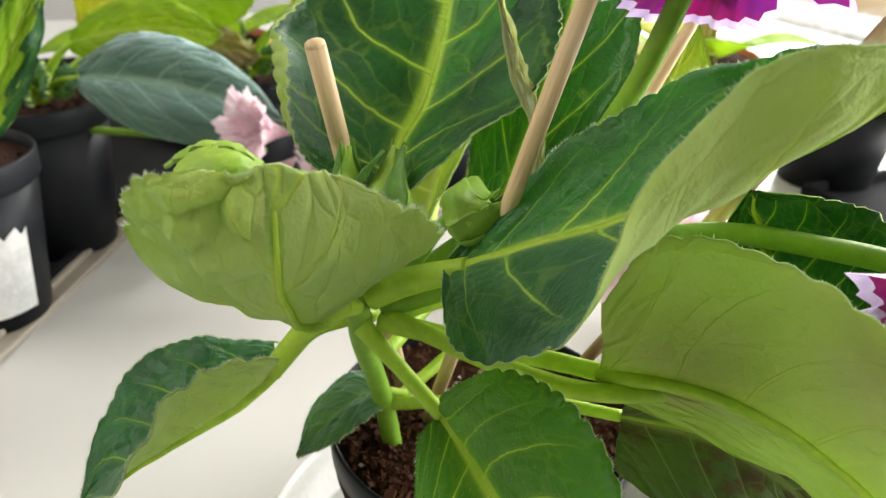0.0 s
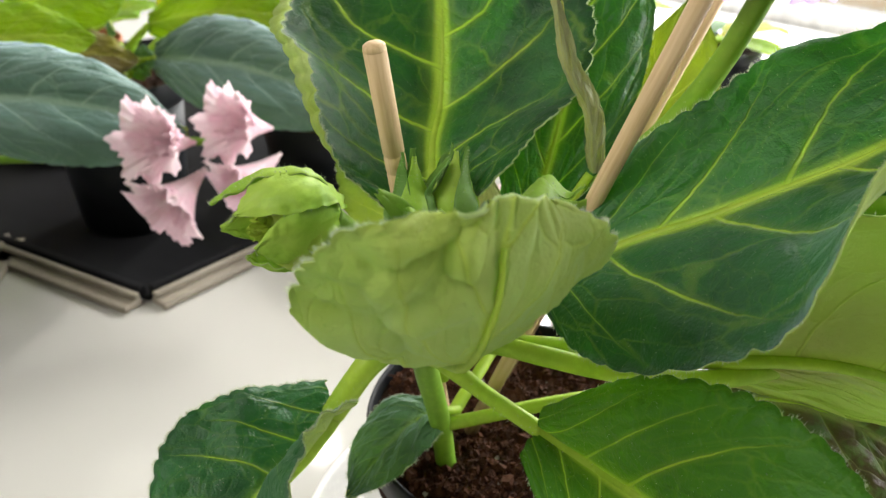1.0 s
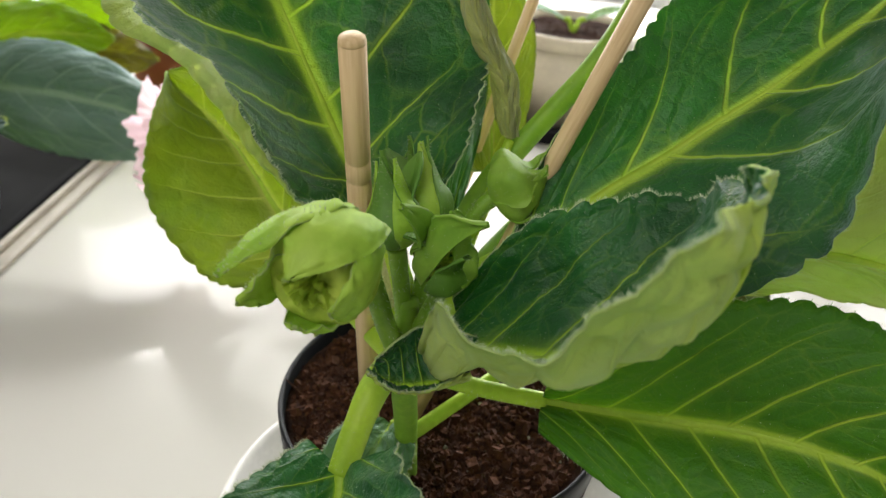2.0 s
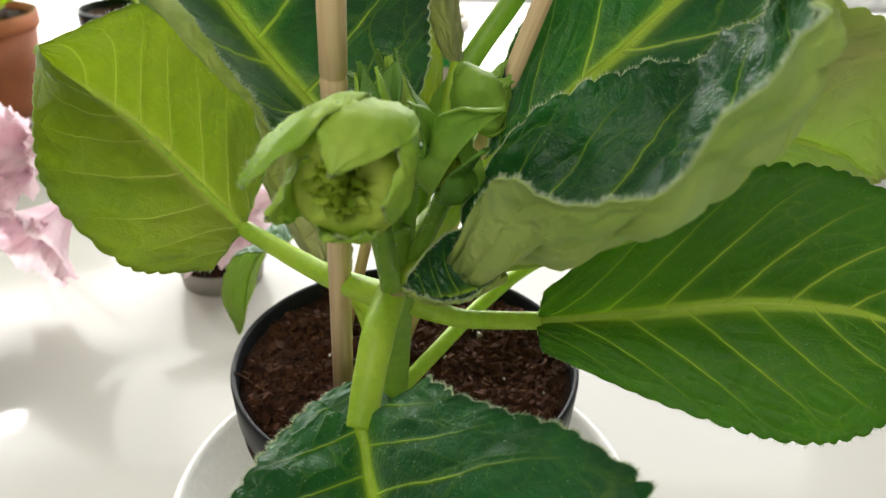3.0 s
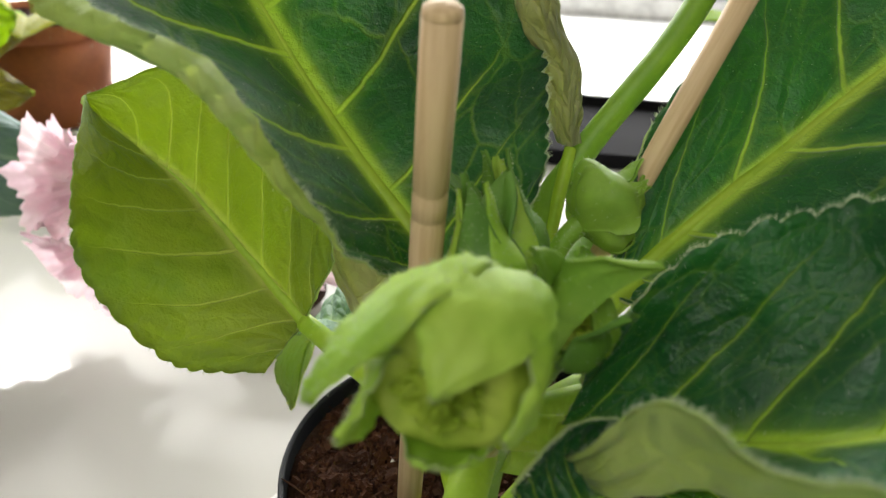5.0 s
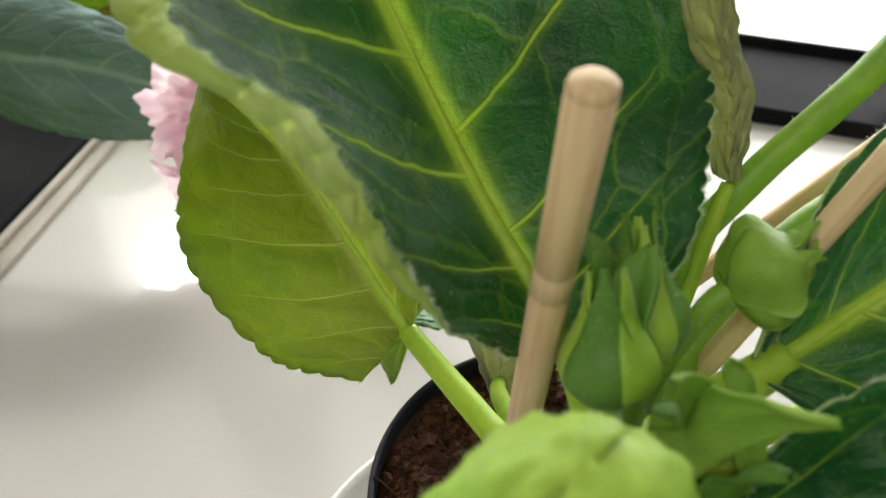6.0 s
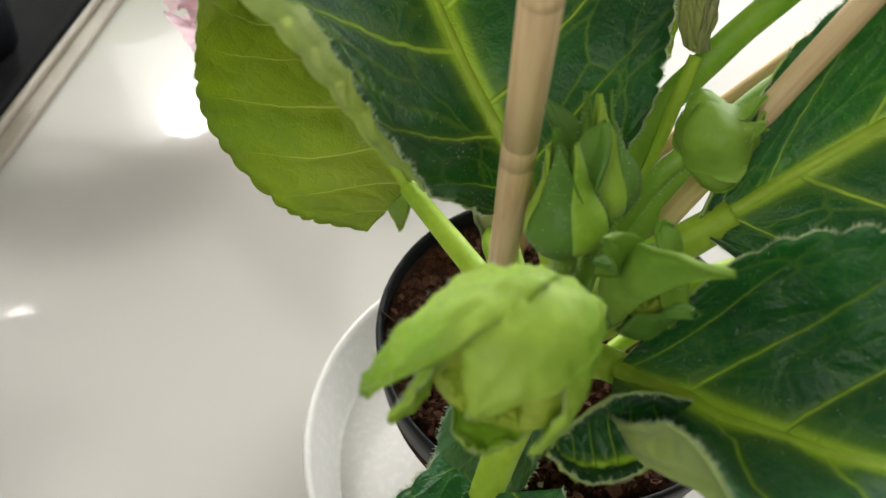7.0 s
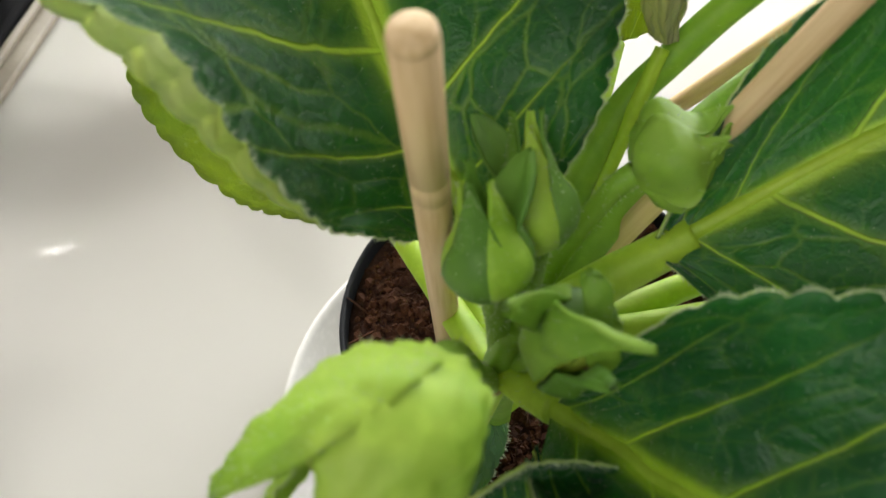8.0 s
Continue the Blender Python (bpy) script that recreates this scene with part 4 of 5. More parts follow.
def bud(base, axis, length, radius, sepals, mats, label, roll=0.0, mouth=True, seed=0, fuzz=160, neck=0.69, width=0.86, tips={}, ball=0.90, crease=1.0):
    """A bud: pointed sepals wrapped round a ball of unopened petals. Each sepal: its angle round the axis, the length of its tip past the
    ball, how far the tip stands off and how far it turns aside."""
    part_ = new("bud")
    part_.parent = plant
    tagged(part_, label)
    base = np.array(base) + (0, 0, H)
    a, x, y = frame_of(axis, roll)
    nu, nw = 26, 11
    rng = np.random.default_rng(seed)
    for k, (angle, tip, opening, lean) in enumerate(sepals):
        centre = radians(angle)
        grid = np.zeros((nu, nw, 3))
        for i, u in enumerate(np.linspace(0, 1, nu)):
            s = u * (1 + tip)
            end = 0.22 + (neck - 0.22)
            if s < 1:
                h = length * s * 0.92
                r = radius * (0.22 + 0.80 * math.sin(math.pi * s**0.8 * 0.80))
                r = r + radius * (end - 0.69) * s**4
            else:
                q = s - 1
                h, r = length * (0.92 + q * 0.75), radius * max(0.05, end + q * opening - 0.25 * q * (1 - q))
            half = width * (1 - max(0, (u - 0.38) / 0.62) ** 1.5) ** 0.9 * (0.6 + 0.4 * min(1, u * 5)) + 0.012
            turn = lean * max(0, s - 0.35) ** 1.5
            for j, w in enumerate(np.linspace(-1, 1, nw)):
                ang = centre + w * half + turn
                keel = 1 + 0.07 * (1 - abs(w)) ** 2 + 0.03 * k + 0.12 * abs(w) ** 2 * u
                grid[i, j] = base + a * h + r * keel * (x * math.cos(ang) + y * math.sin(ang))
        if k in tips:
            way = np.array(tips[k]) + (0, 0, H) - grid[-1, nw // 2]
            pull = np.clip((np.linspace(0, 1, nu) - 0.25) / 0.75, 0, 1) ** 1.3
            grid = grid + way * pull[:, None, None]
        n = unit(np.cross(np.gradient(grid, axis=0), np.gradient(grid, axis=1)))
        mid = base + a * length * 0.5
        if ((grid - mid) * n).sum() < 0:
            n = -n
        wob = np.array([[noise.noise(Vector(p * 150)) + 0.4 * noise.noise(Vector(p * 420)) for p in row] for row in grid])[..., None]
        grid = grid + n * 0.0009 * crease * radius / 0.011 * wob
        low = grid - n * 0.00055
        verts = np.concatenate([grid.reshape(-1, 3), low.reshape(-1, 3)])
        o, faces = nu * nw, []
        for i in range(nu - 1):
            for j in range(nw - 1):
                p = (i * nw + j, i * nw + j + 1, (i + 1) * nw + j + 1, (i + 1) * nw + j)
                faces += [p, tuple(q + o for q in p[::-1])]
            for j in (0, nw - 1):
                faces.append((i * nw + j, (i + 1) * nw + j, (i + 1) * nw + j + o, i * nw + j + o))
        sp = make("sepal", verts, faces, mats[k % len(mats)], part_)
        if fuzz:
            pick = rng.integers(0, o, fuzz)
            hairs("sepal_hairs", grid.reshape(-1, 3)[pick], n.reshape(-1, 3)[pick], 0.0007, part_, 0.00005, seed + k)
    # the ball of folded petals inside
    n, rings = 56, 40
    verts, faces = [], []
    for i in range(rings):
        th = math.pi * (i + 0.5) / rings
        for k in range(n):
            ph = 2 * math.pi * k / n
            q = Vector((math.sin(th) * math.cos(ph), math.sin(th) * math.sin(ph), math.cos(th)))
            open_ = min(1.0, max(0.0, (q.z - 0.66) / 0.2)) if mouth else 0.0
            fold = open_ * (0.16 + 0.55 * abs(noise.noise(q * 6.3 + Vector((seed, 0, 0))))) + (0.05 * abs(noise.noise(q * 2.6)) if mouth else 0.0)
            wrap = (ph / (2 * math.pi) * 3 + 0.9 * (1 - q.z)) % 1.0 if mouth else 1.0
            r = radius * (ball - fold) * (0.94 + 0.06 * wrap)
            verts.append(base + a * (length * 0.48 + r * q.z * length / radius * 0.485) + r * (x * q.x + y * q.y))
    for i in range(rings - 1):
        for k in range(n):
            j = (k + 1) % n
            faces.append((i * n + k, i * n + j, (i + 1) * n + j, (i + 1) * n + k))
    faces += [tuple(range(n))[::-1], tuple(range((rings - 1) * n, rings * n))]
    make("folded_petals", verts, faces, M["petal_green"], part_)
    if mouth:
        # crumpled petal edges in the mouth
        for c in range(7):
            vs, fs, m = [], [], 26
            r0 = radius * (0.05 + 0.045 * c)
            for i in range(m):
                ph = 2 * math.pi * i / (m - 1) * 0.8 + c * 1.9
                wav = 1 + 0.35 * math.sin(ph * 5 + c * 2.1)
                for e in (0, 1):
                    rr = r0 * wav * (1 + 0.15 * e)
                    vs.append(base + a * (length * (0.82 + 0.15 * e - 0.03 * c) + 0.0006 * math.sin(ph * 7)) + rr * (x * math.cos(ph) + y * math.sin(ph)))
            for i in range(m - 1):
                fs.append((2 * i, 2 * i + 1, 2 * i + 3, 2 * i + 2))
            make("petal_edge", vs, fs, M["petal_green"], part_)
    return part_


# pedicels
stem("pedicel", [(0.0005, -0.0435, 0.0475), (-0.0005, -0.0500, 0.060), (-0.002, -0.0560, 0.0765), (-0.0022, -0.0635, 0.0855)], [0.0024, 0.0022, 0.0022, 0.0026], "stalk", 350, 20)
tube("pedicel_joint", above([(0.0006, -0.0430, 0.0462), (0.0003, -0.0455, 0.0505)]), [0.0027, 0.0025], M["joint"], plant, n=10)
stem("pedicel", [(0.001, -0.041, 0.050), (0.000, -0.042, 0.064), (-0.0008, -0.0437, 0.0755)], [0.002, 0.0019, 0.002], "stalk", 250, 21)
stem("pedicel", [(0.002, -0.040, 0.050), (0.003, -0.037, 0.064), (0.0032, -0.0352, 0.0752)], [0.002, 0.0018, 0.0018], "stalk", 150, 22)
stem("pedicel", [(0.003, -0.042, 0.052), (0.008, -0.045, 0.064), (0.0108, -0.0475, 0.0725)], [0.0018, 0.0018, 0.0018], "stalk", 150, 23)
stem("pedicel", [(0.002, -0.036, 0.050), (0.0045, -0.0275, 0.0605), (0.0100, -0.0215, 0.0745), (0.0132, -0.0190, 0.0785)], [0.0018, 0.0018, 0.0017, 0.002], "stalk", 350, 24)
PALE, DARK = [M["sepal"]], [M["sepal_dark"], M["sepal"]]
big_bud = bud((-0.0020, -0.0642, 0.0860), (-0.14, -1.0, 0.04), 0.0182, 0.0112, [], PALE, "plump pale green bud opening at its mouth", seed=1)


def big_sepal(mid, half, seed, wide=1.0):
    """One broad pointed sepal of the plump bud, free at its tip."""
    away = np.mean(np.array(mid), 0) - np.array((-0.0035, -0.0740, 0.0865))
    inward = -unit(away) * 0.0022 * wide
    ks = (0.62, 0.95, 1.0, 0.66, 0.04)
    le = [tuple(k * (wide * np.array(half) + inward)) for k in ks]
    ri = [tuple(k * (-wide * np.array(half) + inward)) for k in ks]
    sp = blade(mid, le, ri, M["sepal"], M["sepal"], big_bud, "sepal", hint=tuple(away), bow=(0.14, 0.14), scallops=1, notch=0.0, quilt=0.0, thick=0.0007, nu=34, nv=8, ripple=0.0012, rib=False, seed=seed)
    rng = np.random.default_rng(seed + 70)
    pick = rng.integers(0, len(sp.data.vertices) // 2, 420)
    hairs("sepal_hairs", [sp.data.vertices[int(k)].co[:] for k in pick], np.array([sp.data.vertices[int(k)].normal[:] for k in pick]), 0.0009, big_bud, 0.00005, seed)


big_sepal([(-0.0030, -0.0636, 0.0915), (-0.0062, -0.0685, 0.0962), (-0.0100, -0.0750, 0.0962), (-0.0136, -0.0805, 0.0930), (-0.0160, -0.0846, 0.0892)], (0.0052, -0.0012, 0.0030), 1, 0.98)
big_sepal([(-0.0055, -0.0650, 0.0872), (-0.0100, -0.0705, 0.0862), (-0.0120, -0.0765, 0.0852), (-0.0126, -0.0808, 0.0845), (-0.0134, -0.0838, 0.0842)], (0.0008, -0.0010, 0.0050), 2, 1.05)
big_sepal([(0.0004, -0.0635, 0.0925), (0.0010, -0.0690, 0.0968), (0.0006, -0.0750, 0.0972), (-0.0012, -0.0805, 0.0950), (-0.0040, -0.0845, 0.0912)], (-0.0062, 0.0, 0.0012), 3, 1.1)
big_sepal([(0.0015, -0.0640, 0.0868), (0.0056, -0.0685, 0.0880), (0.0066, -0.0755, 0.0876), (0.0052, -0.0806, 0.0870), (0.0030, -0.0836, 0.0862)], (0.0010, 0.0, 0.0064), 4)
big_sepal([(-0.0015, -0.0645, 0.0815), (-0.0020, -0.0690, 0.0778), (-0.0028, -0.0755, 0.0772), (-0.0034, -0.0802, 0.0788), (-0.0036, -0.0830, 0.0810)], (0.0060, 0.0, 0.0), 5, 0.9)
CLOSED = [(20, 1.15, -0.35, 0.0), (92, 0.95, -0.35, 0.0), (163, 1.1, -0.3, 0.0), (235, 1.0, -0.35, 0.0), (308, 0.9, 0.7, 0.0)]
bud((-0.0008, -0.0437, 0.0752), (-0.20, 0.14, 1.0), 0.0115, 0.0057, CLOSED, DARK, "closed green bud with pointed sepals", roll=0.2, mouth=False, seed=2, fuzz=110, width=0.92)
bud((0.0032, -0.0352, 0.0750), (-0.30, 0.36, 1.0), 0.0120, 0.0057, CLOSED, DARK, "closed green bud with pointed sepals", roll=2.3, mouth=False, seed=3, fuzz=110, width=0.92)
STAR = [(15, 1.9, 0.55, 0.3), (100, 1.1, 0.2, 0.2), (170, 1.5, 0.15, -0.3), (238, 1.2, 0.45, 0.0), (310, 1.6, 0.2, 0.2)]
bud((0.0105, -0.0475, 0.0735), (0.16, -0.42, 0.9), 0.0088, 0.0063, STAR, [M["sepal_mid"], M["sepal_dark"]], "small bud with spreading star-like sepals", roll=0.5, seed=4, fuzz=60, width=0.66, ball=0.62, crease=1.6,
    tips={0: (0.0203, -0.0550, 0.0915), 2: (0.0112, -0.0449, 0.0870), 3: (0.0035, -0.052, 0.0835)})
ROUND = [(10, 0.25, 0.0, 0.3), (82, 0.3, 0.1, 0.3), (154, 0.25, 0.0, 0.3), (226, 0.5, 0.3, 0.3), (298, 0.25, 0.0, 0.3)]
bud((0.0130, -0.0192, 0.0782), (0.75, 0.45, 0.40), 0.0120, 0.0080, ROUND, [M["sepal_mid"]], "round pale green closed bud", roll=0.2, mouth=False, seed=5, fuzz=60, neck=0.4, ball=0.8, crease=2.2,
    tips={0: (0.0250, -0.0082, 0.0868), 2: (0.0205, -0.0215, 0.0755)})


# ---- flowers ----
def blossom(parent, centre, axis, radius, depth, layers, mats, label, folds=9, seed=0, fringe=0.2, name="flower"):
    """A ruffled bell of several petal layers, with a paler fringe."""
    fl = new(name)
    fl.parent = parent
    tagged(fl, label)
    a, x, y = frame_of(axis, seed * 0.7)
    for c in range(layers):
        n, rings = 120, 16
        f = 1 - 0.24 * c
        verts, faces, index = [], [], []
        for i in range(rings):
            s = i / (rings - 1)
            for k in range(n):
                ph = 2 * math.pi * k / n
                q = Vector((math.cos(ph) * 2.2, math.sin(ph) * 2.2, s * 1.5 + seed + c))
                ruff = s**2 * (0.16 * math.sin(ph * folds + c * 1.3 + 2 * noise.noise(q)) + 0.30 * noise.noise(q) + 0.06 * math.sin(ph * folds * 4.3 + c))
                r = radius * f * (0.22 + 0.78 * s**1.2) * (1 + ruff)
                h = depth * (s - 0.5 - 0.25 * max(0, s - 0.7) * 2) + depth * 0.30 * ruff * math.cos(ph * 3 + c) - 0.15 * depth * c
                verts.append(np.array(centre) + a * h + r * (x * math.cos(ph) + y * math.sin(ph)))
        for i in range(rings - 1):
            for k in range(n):
                j = (k + 1) % n
                faces.append((i * n + k, i * n + j, (i + 1) * n + j, (i + 1) * n + k))
                index.append(1 if i >= rings - 1 - max(1, round(fringe * rings)) else 0)
        make("petal_layer", verts, faces, mats, fl, index=index)
    return fl


PURPLE = [M["petal_purple"], M["petal_fringe"]]
stem("flower_stalk", [(0.001, -0.036, 0.050), (0.006, -0.006, 0.070), (0.0150, 0.0063, 0.0835), (0.033, 0.014, 0.112), (0.049, 0.019, 0.160)], [0.003, 0.0028, 0.0027, 0.0026, 0.0024], "stalk", 300, 30)
stem("flower_stalk", [(0.002, -0.034, 0.048), (0.022, 0.010, 0.066), (0.0463, 0.0304, 0.0809), (0.074, 0.038, 0.089), (0.098, 0.039, 0.095)], [0.003, 0.0028, 0.0026, 0.0025, 0.0023], "stalk", 300, 31)
blossom(plant, (0.051, 0.020, H + 0.153), (0.55, -0.35, -0.75), 0.026, 0.030, 3, PURPLE, "ruffled purple flower with a white fringe", seed=1, fringe=0.09)
blossom(plant, (0.1035, 0.0385, H + 0.0966), (0.75, -0.55, -0.2), 0.020, 0.022, 3, PURPLE, "ruffled violet flower with a pale fringe", seed=2, fringe=0.1)


# ---- the plants behind ----
def polar_leaf(parent, root, az, length, width, rise, droop, top, under, seed=0, label="", twist=0.0, scallops=18):
    """A leaf that leaves its root to the side az, climbs by rise and droops towards its tip."""
    d = np.array([math.cos(radians(az)), math.sin(radians(az)), 0.0])
    w = np.array([-d[1], d[0], twist])
    root = np.array(root)
    mid, le, ri = [], [], []
    for s, k in zip((0.0, 0.25, 0.5, 0.75, 1.0), (0.28, 0.85, 1.0, 0.72, 0.04)):
        mid.append(tuple(root + d * length * (0.2 + 0.8 * s) + np.array([0, 0, rise * s - droop * s * s])))
        le.append(tuple(w * width * k + np.array([0, 0, 0.12 * width * k])))
        ri.append(tuple(-w * width * k + np.array([0, 0, 0.12 * width * k])))
    lf = blade(mid, le, ri, top, under, parent, label=label, bow=(0.12, 0.12), seed=seed, scallops=scallops, lift=0.0, nu=36, nv=8, rib=False)
    tube("petiole", [tuple(root + np.array([0, 0, -0.012])), tuple(root + d * length * 0.1), mid[0]], [0.0022, 0.002, 0.0017], M["petiole"], lf, n=12, ring=8)
    return lf


def bg_pot(name, label, at, r_top, r_foot, height, mat, soil_seed=0):
    p = thing(name, label, "flower pot", "pots of other plants")
    x, y, z = at
    lathe("pot_wall", [(0.0, 0.0), (r_foot, 0.0), (r_top * 0.95, height * 0.84), (r_top * 0.93, height * 0.84), (r_foot * 0.95, 0.004), (0.0, 0.004)], mat, p, at, n=48)
    lathe("pot_rim", [(r_top * 0.94, height * 0.838), (r_top * 0.98, height * 0.845), (r_top, height * 0.86), (r_top, height * 0.99), (r_top * 0.985, height), (r_top * 0.96, height),
                      (r_top * 0.94, height * 0.9), (r_top * 0.94, height * 0.838)], mat, p, at, n=48)
    bed = soil_bed("potting_soil", "dark brown soil in a pot of another plant", (x, y), r_top * 0.93, z + height - 0.007, 20 + soil_seed, 250)
    return p, bed


Z = 0.0042
def hang_leaf(parent, root, tip, half, top, seed, label, sag=0.006, fat=1.0, petiole=None, bulge=0.12):
    """A leaf from its root to its tip; half is the way from its middle to the upper edge."""
    root, tip, half = np.array(root), np.array(tip), np.array(half)
    mid, le, ri = [], [], []
    for q, k in zip((0.0, 0.2, 0.45, 0.7, 0.88, 1.0), (0.30, 0.82, 1.0, 0.86, 0.5, 0.03)):
        mid.append(tuple(root + (tip - root) * q + np.array([0, 0, sag * 4 * q * (1 - q)])))
        le.append(tuple(half * k))
        ri.append(tuple(-half * k * fat))
    lf = blade(mid, le, ri, M[top], M["leaf_under"], parent, label=label, hint=(0.4, -0.7, 0.6), bow=(bulge, bulge), seed=seed, scallops=18, lift=0.0, nu=44, nv=10,
               rib=False, quilt=0.0016, veins=5.5, ripple=0.004)
    if petiole:
        tube("petiole", [petiole, tuple((np.array(petiole) + root) / 2 + np.array([0, 0, 0.006])), tuple(root)], [0.0024, 0.0021, 0.0017], M["petiole"], lf, n=12, ring=8)
    return lf


def tray_plants(m, low, pink, scale, flowers):
    """A pot with a broad downy leaf over the tray's edge and pale pink flowers; low: how much lower it stands."""
    px, py, top = -0.335, 0.158, 0.098 - low
    made = [*bg_pot("flower_pot", "round black plastic pot on the black tray", (px, py, Z), 0.044, 0.034, top, M["black_plastic"], 1)]
    pl = thing("gloxinia_plant", "gloxinia with a broad grey-green downy leaf in a black pot", "house plant", "plants on the tray")
    crown = (px, py, top - 0.004)

    def leaf(root, tip, half, mat, seed, label, *rest):
        hang_leaf(pl, (root[0], root[1], root[2] - low), (tip[0], tip[1], tip[2] - low), half, mat, seed, label, *rest)

    leaf((-0.300, 0.164, 0.116), (-0.178, 0.190, 0.096), (-0.010, 0.016, 0.026), "leaf_far", 21, "broad grey-green downy leaf hanging over the tray edge", 0.008, 1.1, crown, 0.2)
    leaf((-0.310, 0.172, 0.134), (-0.232, 0.214, 0.138), (-0.006, 0.010, 0.017), "leaf_backlit", 22, "bright green leaf lit from behind", 0.006, 1.0, crown)
    leaf((-0.285, 0.205, 0.128), (-0.222, 0.240, 0.120), (-0.004, 0.006, 0.015), "leaf_olive", 23, "brownish olive leaf below a bright one", 0.004, 1.0, crown)
    leaf((-0.325, 0.200, 0.135), (-0.300, 0.235, 0.168), (-0.018, 0.002, 0.014), "leaf_yellow", 24, "yellow leaf lit from behind", 0.004, 1.0, crown)
    leaf((-0.285, 0.225, 0.150), (-0.228, 0.250, 0.158), (-0.010, 0.006, 0.020), "leaf_backlit", 25, "light green rounded leaf", 0.004, 1.0, crown)
    for q, (dx, dy, dz) in enumerate(((0.030, -0.012, 0.018), (0.022, -0.022, 0.010), (0.014, -0.004, 0.030), (0.034, 0.006, 0.012), (0.004, -0.020, 0.026))):
        leaf((px + dx * 0.5, py + dy * 0.5, 0.100 + dz * 0.4), (px + dx, py + dy, 0.104 + dz), (-0.006, 0.005, 0.008), "leaf_small", 26 + q, "small young leaf", 0.003, 1.0, crown)
    made.append(pl)
    # pale pink double flowers hanging from the same pot
    pk = thing("flower_plant", "pale pink ruffled double flowers hanging beside the grey-green leaf", "flower")
    x, y, z = pink
    blossom(pk, (x, y, z), (-0.3, -0.7, 0.25), 0.022 * scale, 0.026 * scale, 4, PINK, "pale pink ruffled flower hanging sideways", seed=4, folds=7)
    blossom(pk, (x + 0.004, y - 0.002, z - 0.032 * scale), (-0.3, -0.7, -0.3), 0.021 * scale, 0.028 * scale, 4, PINK, "pale pink ruffled flower hanging down", seed=5, folds=7)
    tube("flower_stalk", [(px + 0.005, py - 0.016, top - 0.010), ((px + x) / 2, (py + y) / 2 + 0.01, z - 0.016), (x, y + 0.010, z - 0.016)], [0.0025, 0.0022, 0.002], M["stalk"], pk, n=24, ring=8)
    for ob in made:
        ob.matrix_world = m
    pk.matrix_world = flowers


PINK = [M["petal_pink"], M["petal_pink"]]
tray_plants(pose(0.02, -0.15, 0) @ pose(0, 0, 0, 0, 0, 5) @ pose(-0.02, 0.15, 0), 0.030, (-0.190, 0.140, 0.080), 1.2, Matrix())
BETWEEN = pose(0, 0, 0, 0, 0, 27)
tray_plants(BETWEEN, 0.0, (-0.182, 0.163, 0.100), 1.0, pose(0, 0, 0, 0, 0, 38))
tray_plants(TURN, 0.0, (-0.182, 0.163, 0.100), 1.0, TURN)
# the pot before it, with a torn label and an upright two-coloured leaf
P1 = (-0.306, 0.073)
NEAR = [*bg_pot("flower_pot", "round black plastic pot with a torn white label", (*P1, Z), 0.041, 0.031, 0.094, M["black_plastic"], 4)]
lb = tagged(new("pot_label"), "torn white paper label on a black pot", "label")
NEAR.append(lb)
vs, fs = [], []
for k in range(19):
    ang = radians(-86 + k * 5)
    for hgt in (0.010, 0.034, 0.058 + 0.003 * math.sin(k * 2.1)):
        rr = 0.031 + 0.008 * hgt / 0.079
        vs.append((P1[0] + (rr + 0.0012) * math.cos(ang), P1[1] + (rr + 0.0012) * math.sin(ang), Z + hgt))
for k in range(18):
    for e in range(2):
        fs.append((3 * k + e, 3 * k + 3 + e, 3 * k + 4 + e, 3 * k + 1 + e))
make("paper", vs, fs, M["label_white"], lb)
pl = thing("gloxinia_plant", "gloxinia with an upright two-coloured leaf in a black pot", "house plant", "plants on the tray")
NEAR.append(pl)
hang_leaf(pl, (-0.284, 0.074, 0.104), (-0.262, 0.110, 0.190), (-0.016, -0.006, 0.006), "leaf_dark", 31, "upright dark green leaf with a bright half", 0.003, 0.9, (*P1, 0.092))
hang_leaf(pl, (-0.280, 0.070, 0.106), (-0.256, 0.108, 0.186), (0.006, 0.010, -0.002), "leaf_backlit", 32, "upright bright green leaf", 0.003, 1.0, (*P1, 0.092))
for ob in NEAR:
    ob.matrix_world = TURN

# yellowing plant in a terracotta pot farther back
FAR = [*bg_pot("flower_pot", "orange terracotta pot on a white dish", (-0.375, 0.405, 0.008), 0.055, 0.042, 0.08, M["terracotta"], 3)]
dish = thing("saucer", "white plastic saucer under a terracotta pot", "saucer")
FAR.append(dish)
lathe("saucer_dish", [(0.0, 0.0035), (0.055, 0.0035), (0.068, 0.012), (0.0665, 0.0125), (0.054, 0.0055), (0.0, 0.0055)], M["white_plastic"], dish, (-0.375, 0.405, 0.001), n=48)
pl = thing("gloxinia_plant", "yellowing gloxinia with bright backlit leaves", "house plant", "plants on the tray")
FAR.append(pl)
for az, ln, wd, rs, dr, mt, sd in ((-60, 0.12, 0.034, 0.04, 0.03, "leaf_yellow", 41), (-120, 0.15, 0.042, 0.035, 0.03, "leaf_backlit", 42), (180, 0.13, 0.04, 0.05, 0.03, "leaf_yellow", 43), (-90, 0.14, 0.04, 0.01, 0.04, "leaf_olive", 44), (40, 0.1, 0.03, 0.05, 0.03, "leaf_backlit", 45), (-20, 0.10, 0.03, 0.05, 0.02, "leaf_backlit", 46)):
    polar_leaf(pl, (-0.375, 0.405, 0.086), az, ln, wd, rs, dr, M[mt], M["leaf_under"], sd, "bright yellow-green backlit leaf")
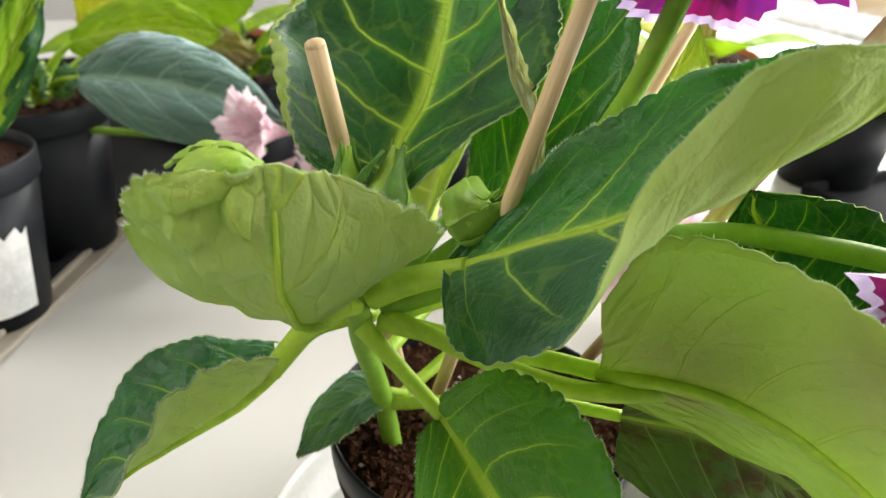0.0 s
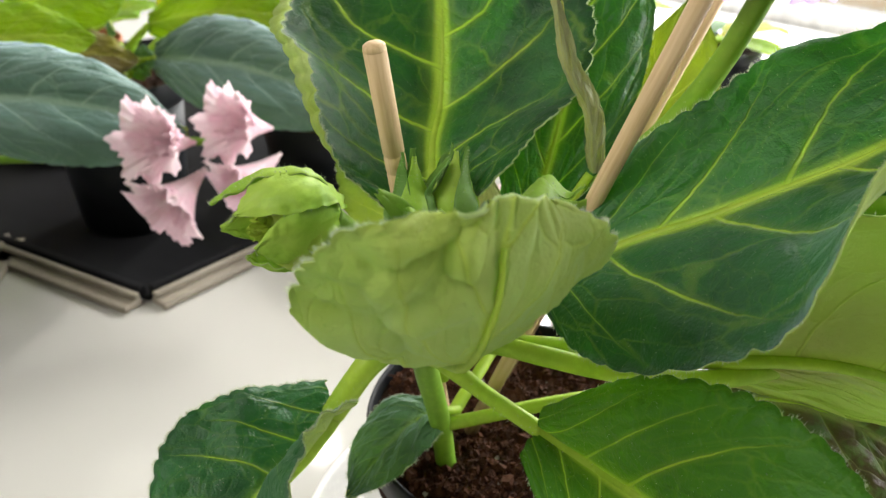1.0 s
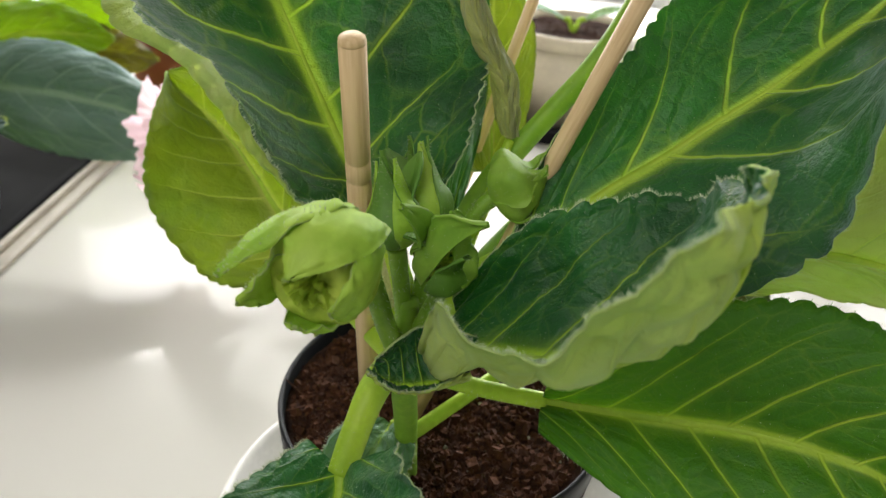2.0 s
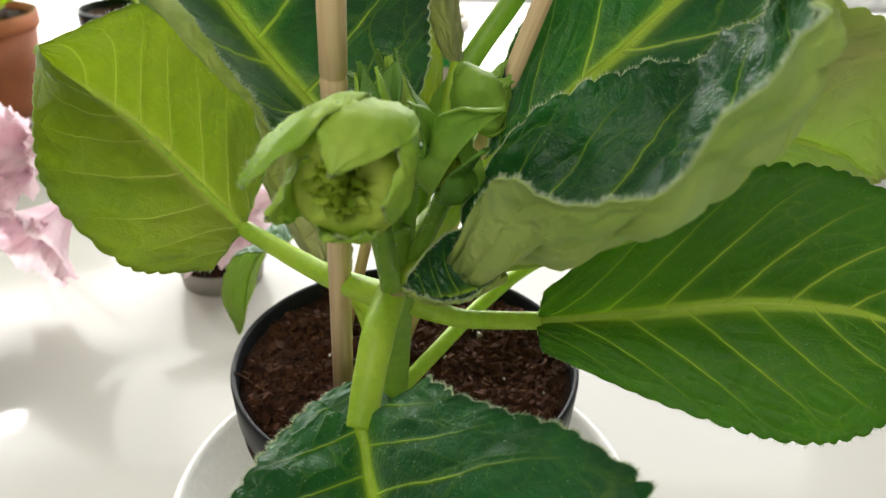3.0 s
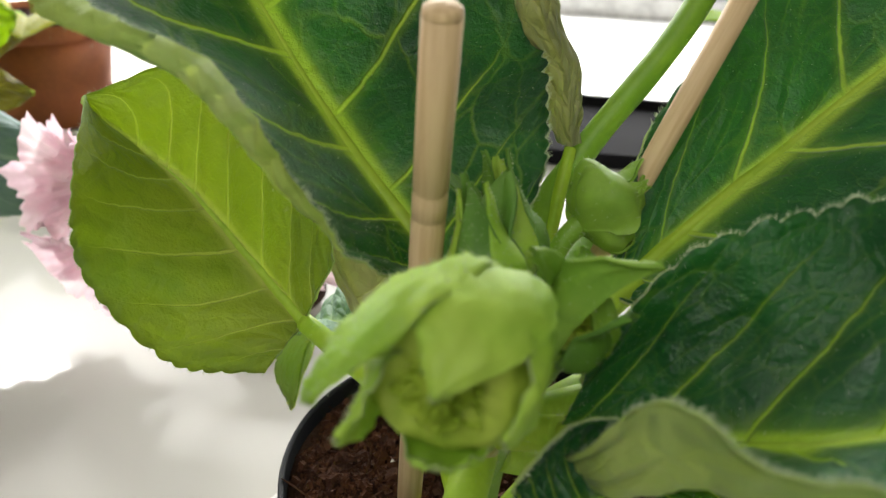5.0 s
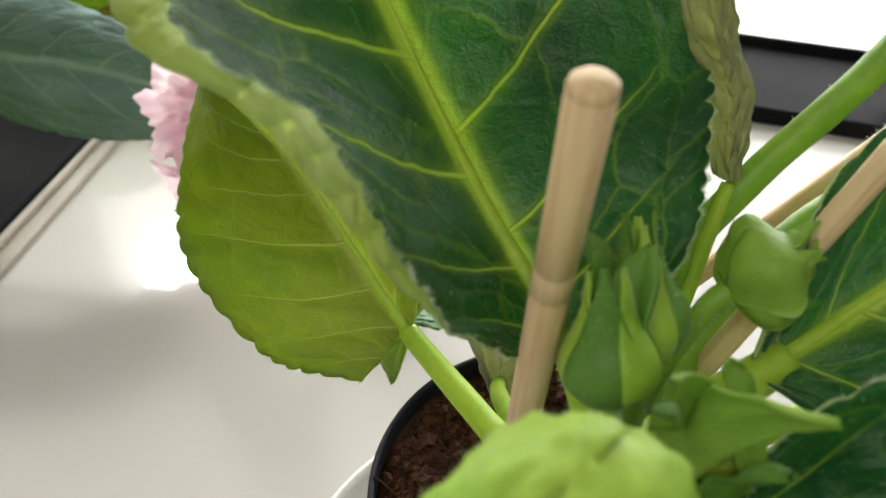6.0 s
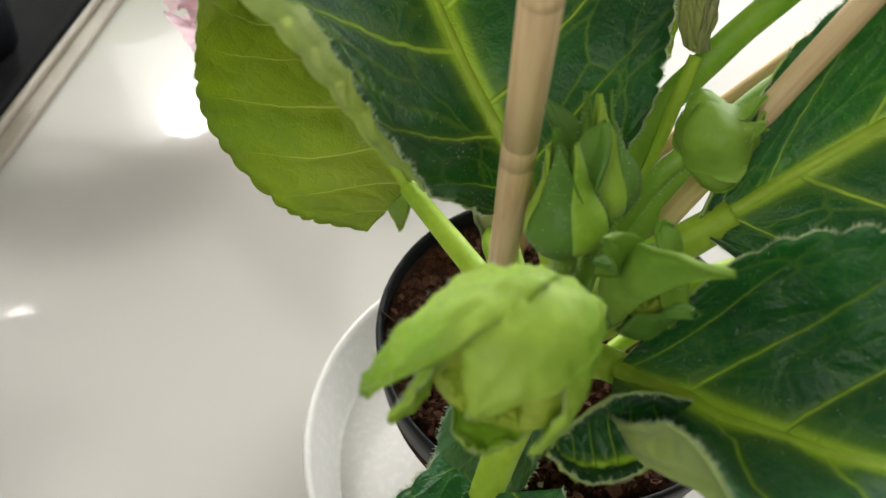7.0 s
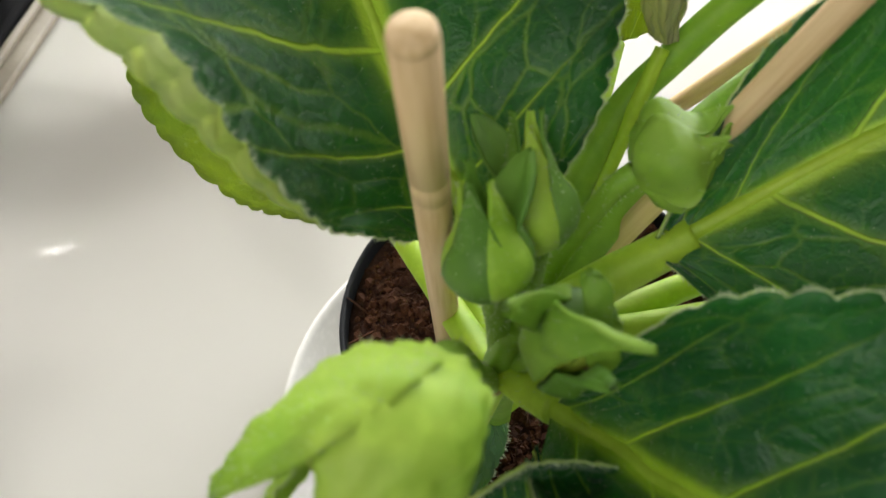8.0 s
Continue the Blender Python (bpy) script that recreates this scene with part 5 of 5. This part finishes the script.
for q in range(3):
    tube("dry_stalk", [(-0.375 + 0.01 * q, 0.405, 0.08), (-0.365 + 0.02 * q, 0.395 - 0.01 * q, 0.13), (-0.35 + 0.03 * q, 0.39, 0.19)], [0.0035, 0.003, 0.002], M["joint"], pl, n=14, ring=8)

for ob in FAR:
    copy_thing(ob, TURN)

# black pot with bright leaves on the table, far behind
bg_pot("flower_pot", "round black plastic pot standing on the white table", (-0.255, 0.46, 0.0005), 0.05, 0.037, 0.085, M["black_plastic"], 10)
pl = thing("gloxinia_plant", "small green and yellow gloxinia in a black pot", "house plant", "plants on the tray")
for az, ln, wd, rs, dr, mt, sd in ((70, 0.09, 0.024, 0.03, 0.03, "leaf_yellow", 101), (130, 0.09, 0.026, 0.02, 0.03, "leaf_mid", 102), (20, 0.09, 0.024, 0.01, 0.03, "leaf_backlit", 103)):
    polar_leaf(pl, (-0.255, 0.46, 0.088), az, ln, wd, rs, dr, M[mt], M["leaf_under"], sd, "small green leaf")

# pink double gloxinia in a small grey pot
bg_pot("flower_pot", "small grey plastic pot with pink flowers", (-0.112, 0.170, 0.0005), 0.026, 0.021, 0.032, M["grey_pot"], 6)
pk = thing("flower_plant", "pale pink ruffled double flowers in a small grey pot", "flower")
blossom(pk, (-0.108, 0.160, 0.048), (0.1, -0.6, 0.6), 0.038, 0.024, 3, PINK, "large pale pink ruffled flower", seed=3)
tube("flower_stalk", [(-0.112, 0.170, 0.02), (-0.111, 0.167, 0.035), (-0.108, 0.162, 0.045)], [0.0025, 0.0022, 0.002], M["stalk"], pk, n=20, ring=8)

# beige pot with a strip of green tape
bg_pot("flower_pot", "beige plastic pot with a strip of green tape", (-0.035, 0.485, Z), 0.056, 0.044, 0.078, M["beige_plastic"], 7)
tp = tagged(new("tape_strip"), "torn strip of bright green tape on the beige pot", "tape")
vs, fs = [], []
for k in range(11):
    ang = radians(-72 + k * 3.2)
    for hgt in (0.040 + 0.002 * math.sin(k * 1.7), 0.060 + 0.001 * math.sin(k * 3)):
        rr = 0.044 + 0.0092 * hgt / 0.0655
        vs.append((-0.035 + (rr + 0.0012) * math.cos(ang), 0.485 + (rr + 0.0012) * math.sin(ang), Z + hgt))
for k in range(10):
    fs.append((2 * k, 2 * k + 2, 2 * k + 3, 2 * k + 1))
make("tape", vs, fs, M["tape_green"], tp)
pl = thing("seedling", "small green seedling in a beige pot", "house plant")
for az, ln, wd, rs, dr, mt, sd in ((200, 0.05, 0.014, 0.02, 0.01, "leaf_small", 71), (20, 0.045, 0.013, 0.02, 0.01, "leaf_mid", 72)):
    polar_leaf(pl, (-0.035, 0.485, 0.086), az, ln, wd, rs, dr, M[mt], M["leaf_under"], sd, "small green leaf")

# white pot with small flowers on the right tray
bg_pot("flower_pot", "tall white plastic pot on the black tray", (0.325, 0.275, Z), 0.05, 0.04, 0.10, M["white_plastic"], 8)
pl = thing("flower_plant", "small plant with red and violet flowers in a white pot", "flower")
for az, ln, wd, rs, dr, mt, sd in ((190, 0.07, 0.022, 0.03, 0.02, "leaf_mid", 81), (250, 0.07, 0.022, 0.03, 0.02, "leaf_backlit", 82), (120, 0.07, 0.022, 0.04, 0.02, "leaf_mid", 83), (320, 0.07, 0.022, 0.03, 0.02, "leaf_mid", 84)):
    polar_leaf(pl, (0.325, 0.275, 0.105), az, ln, wd, rs, dr, M[mt], M["leaf_under"], sd, "small green leaf")
blossom(pl, (0.295, 0.262, 0.150), (-0.4, -0.5, 0.6), 0.02, 0.02, 2, [M["petal_red"], M["petal_fringe"]], "small red flower", seed=6)
blossom(pl, (0.30, 0.235, 0.118), (-0.4, -0.6, 0.3), 0.012, 0.012, 2, PURPLE, "small violet flower", seed=7)
# dark pot behind, on the right
bg_pot("flower_pot", "round black plastic pot on the black tray", (0.20, 0.455, Z), 0.052, 0.038, 0.088, M["black_plastic"], 9)
pl = thing("gloxinia_plant", "bright green gloxinia before the window", "house plant", "plants on the tray")
for az, ln, wd, rs, dr, mt, sd in ((200, 0.10, 0.03, 0.05, 0.03, "leaf_backlit", 91), (290, 0.10, 0.03, 0.05, 0.03, "leaf_mid", 92), (20, 0.10, 0.03, 0.05, 0.03, "leaf_backlit", 93), (110, 0.1, 0.03, 0.06, 0.03, "leaf_mid", 94)):
    polar_leaf(pl, (0.20, 0.455, 0.092), az, ln, wd, rs, dr, M[mt], M["leaf_under"], sd, "bright green leaf")
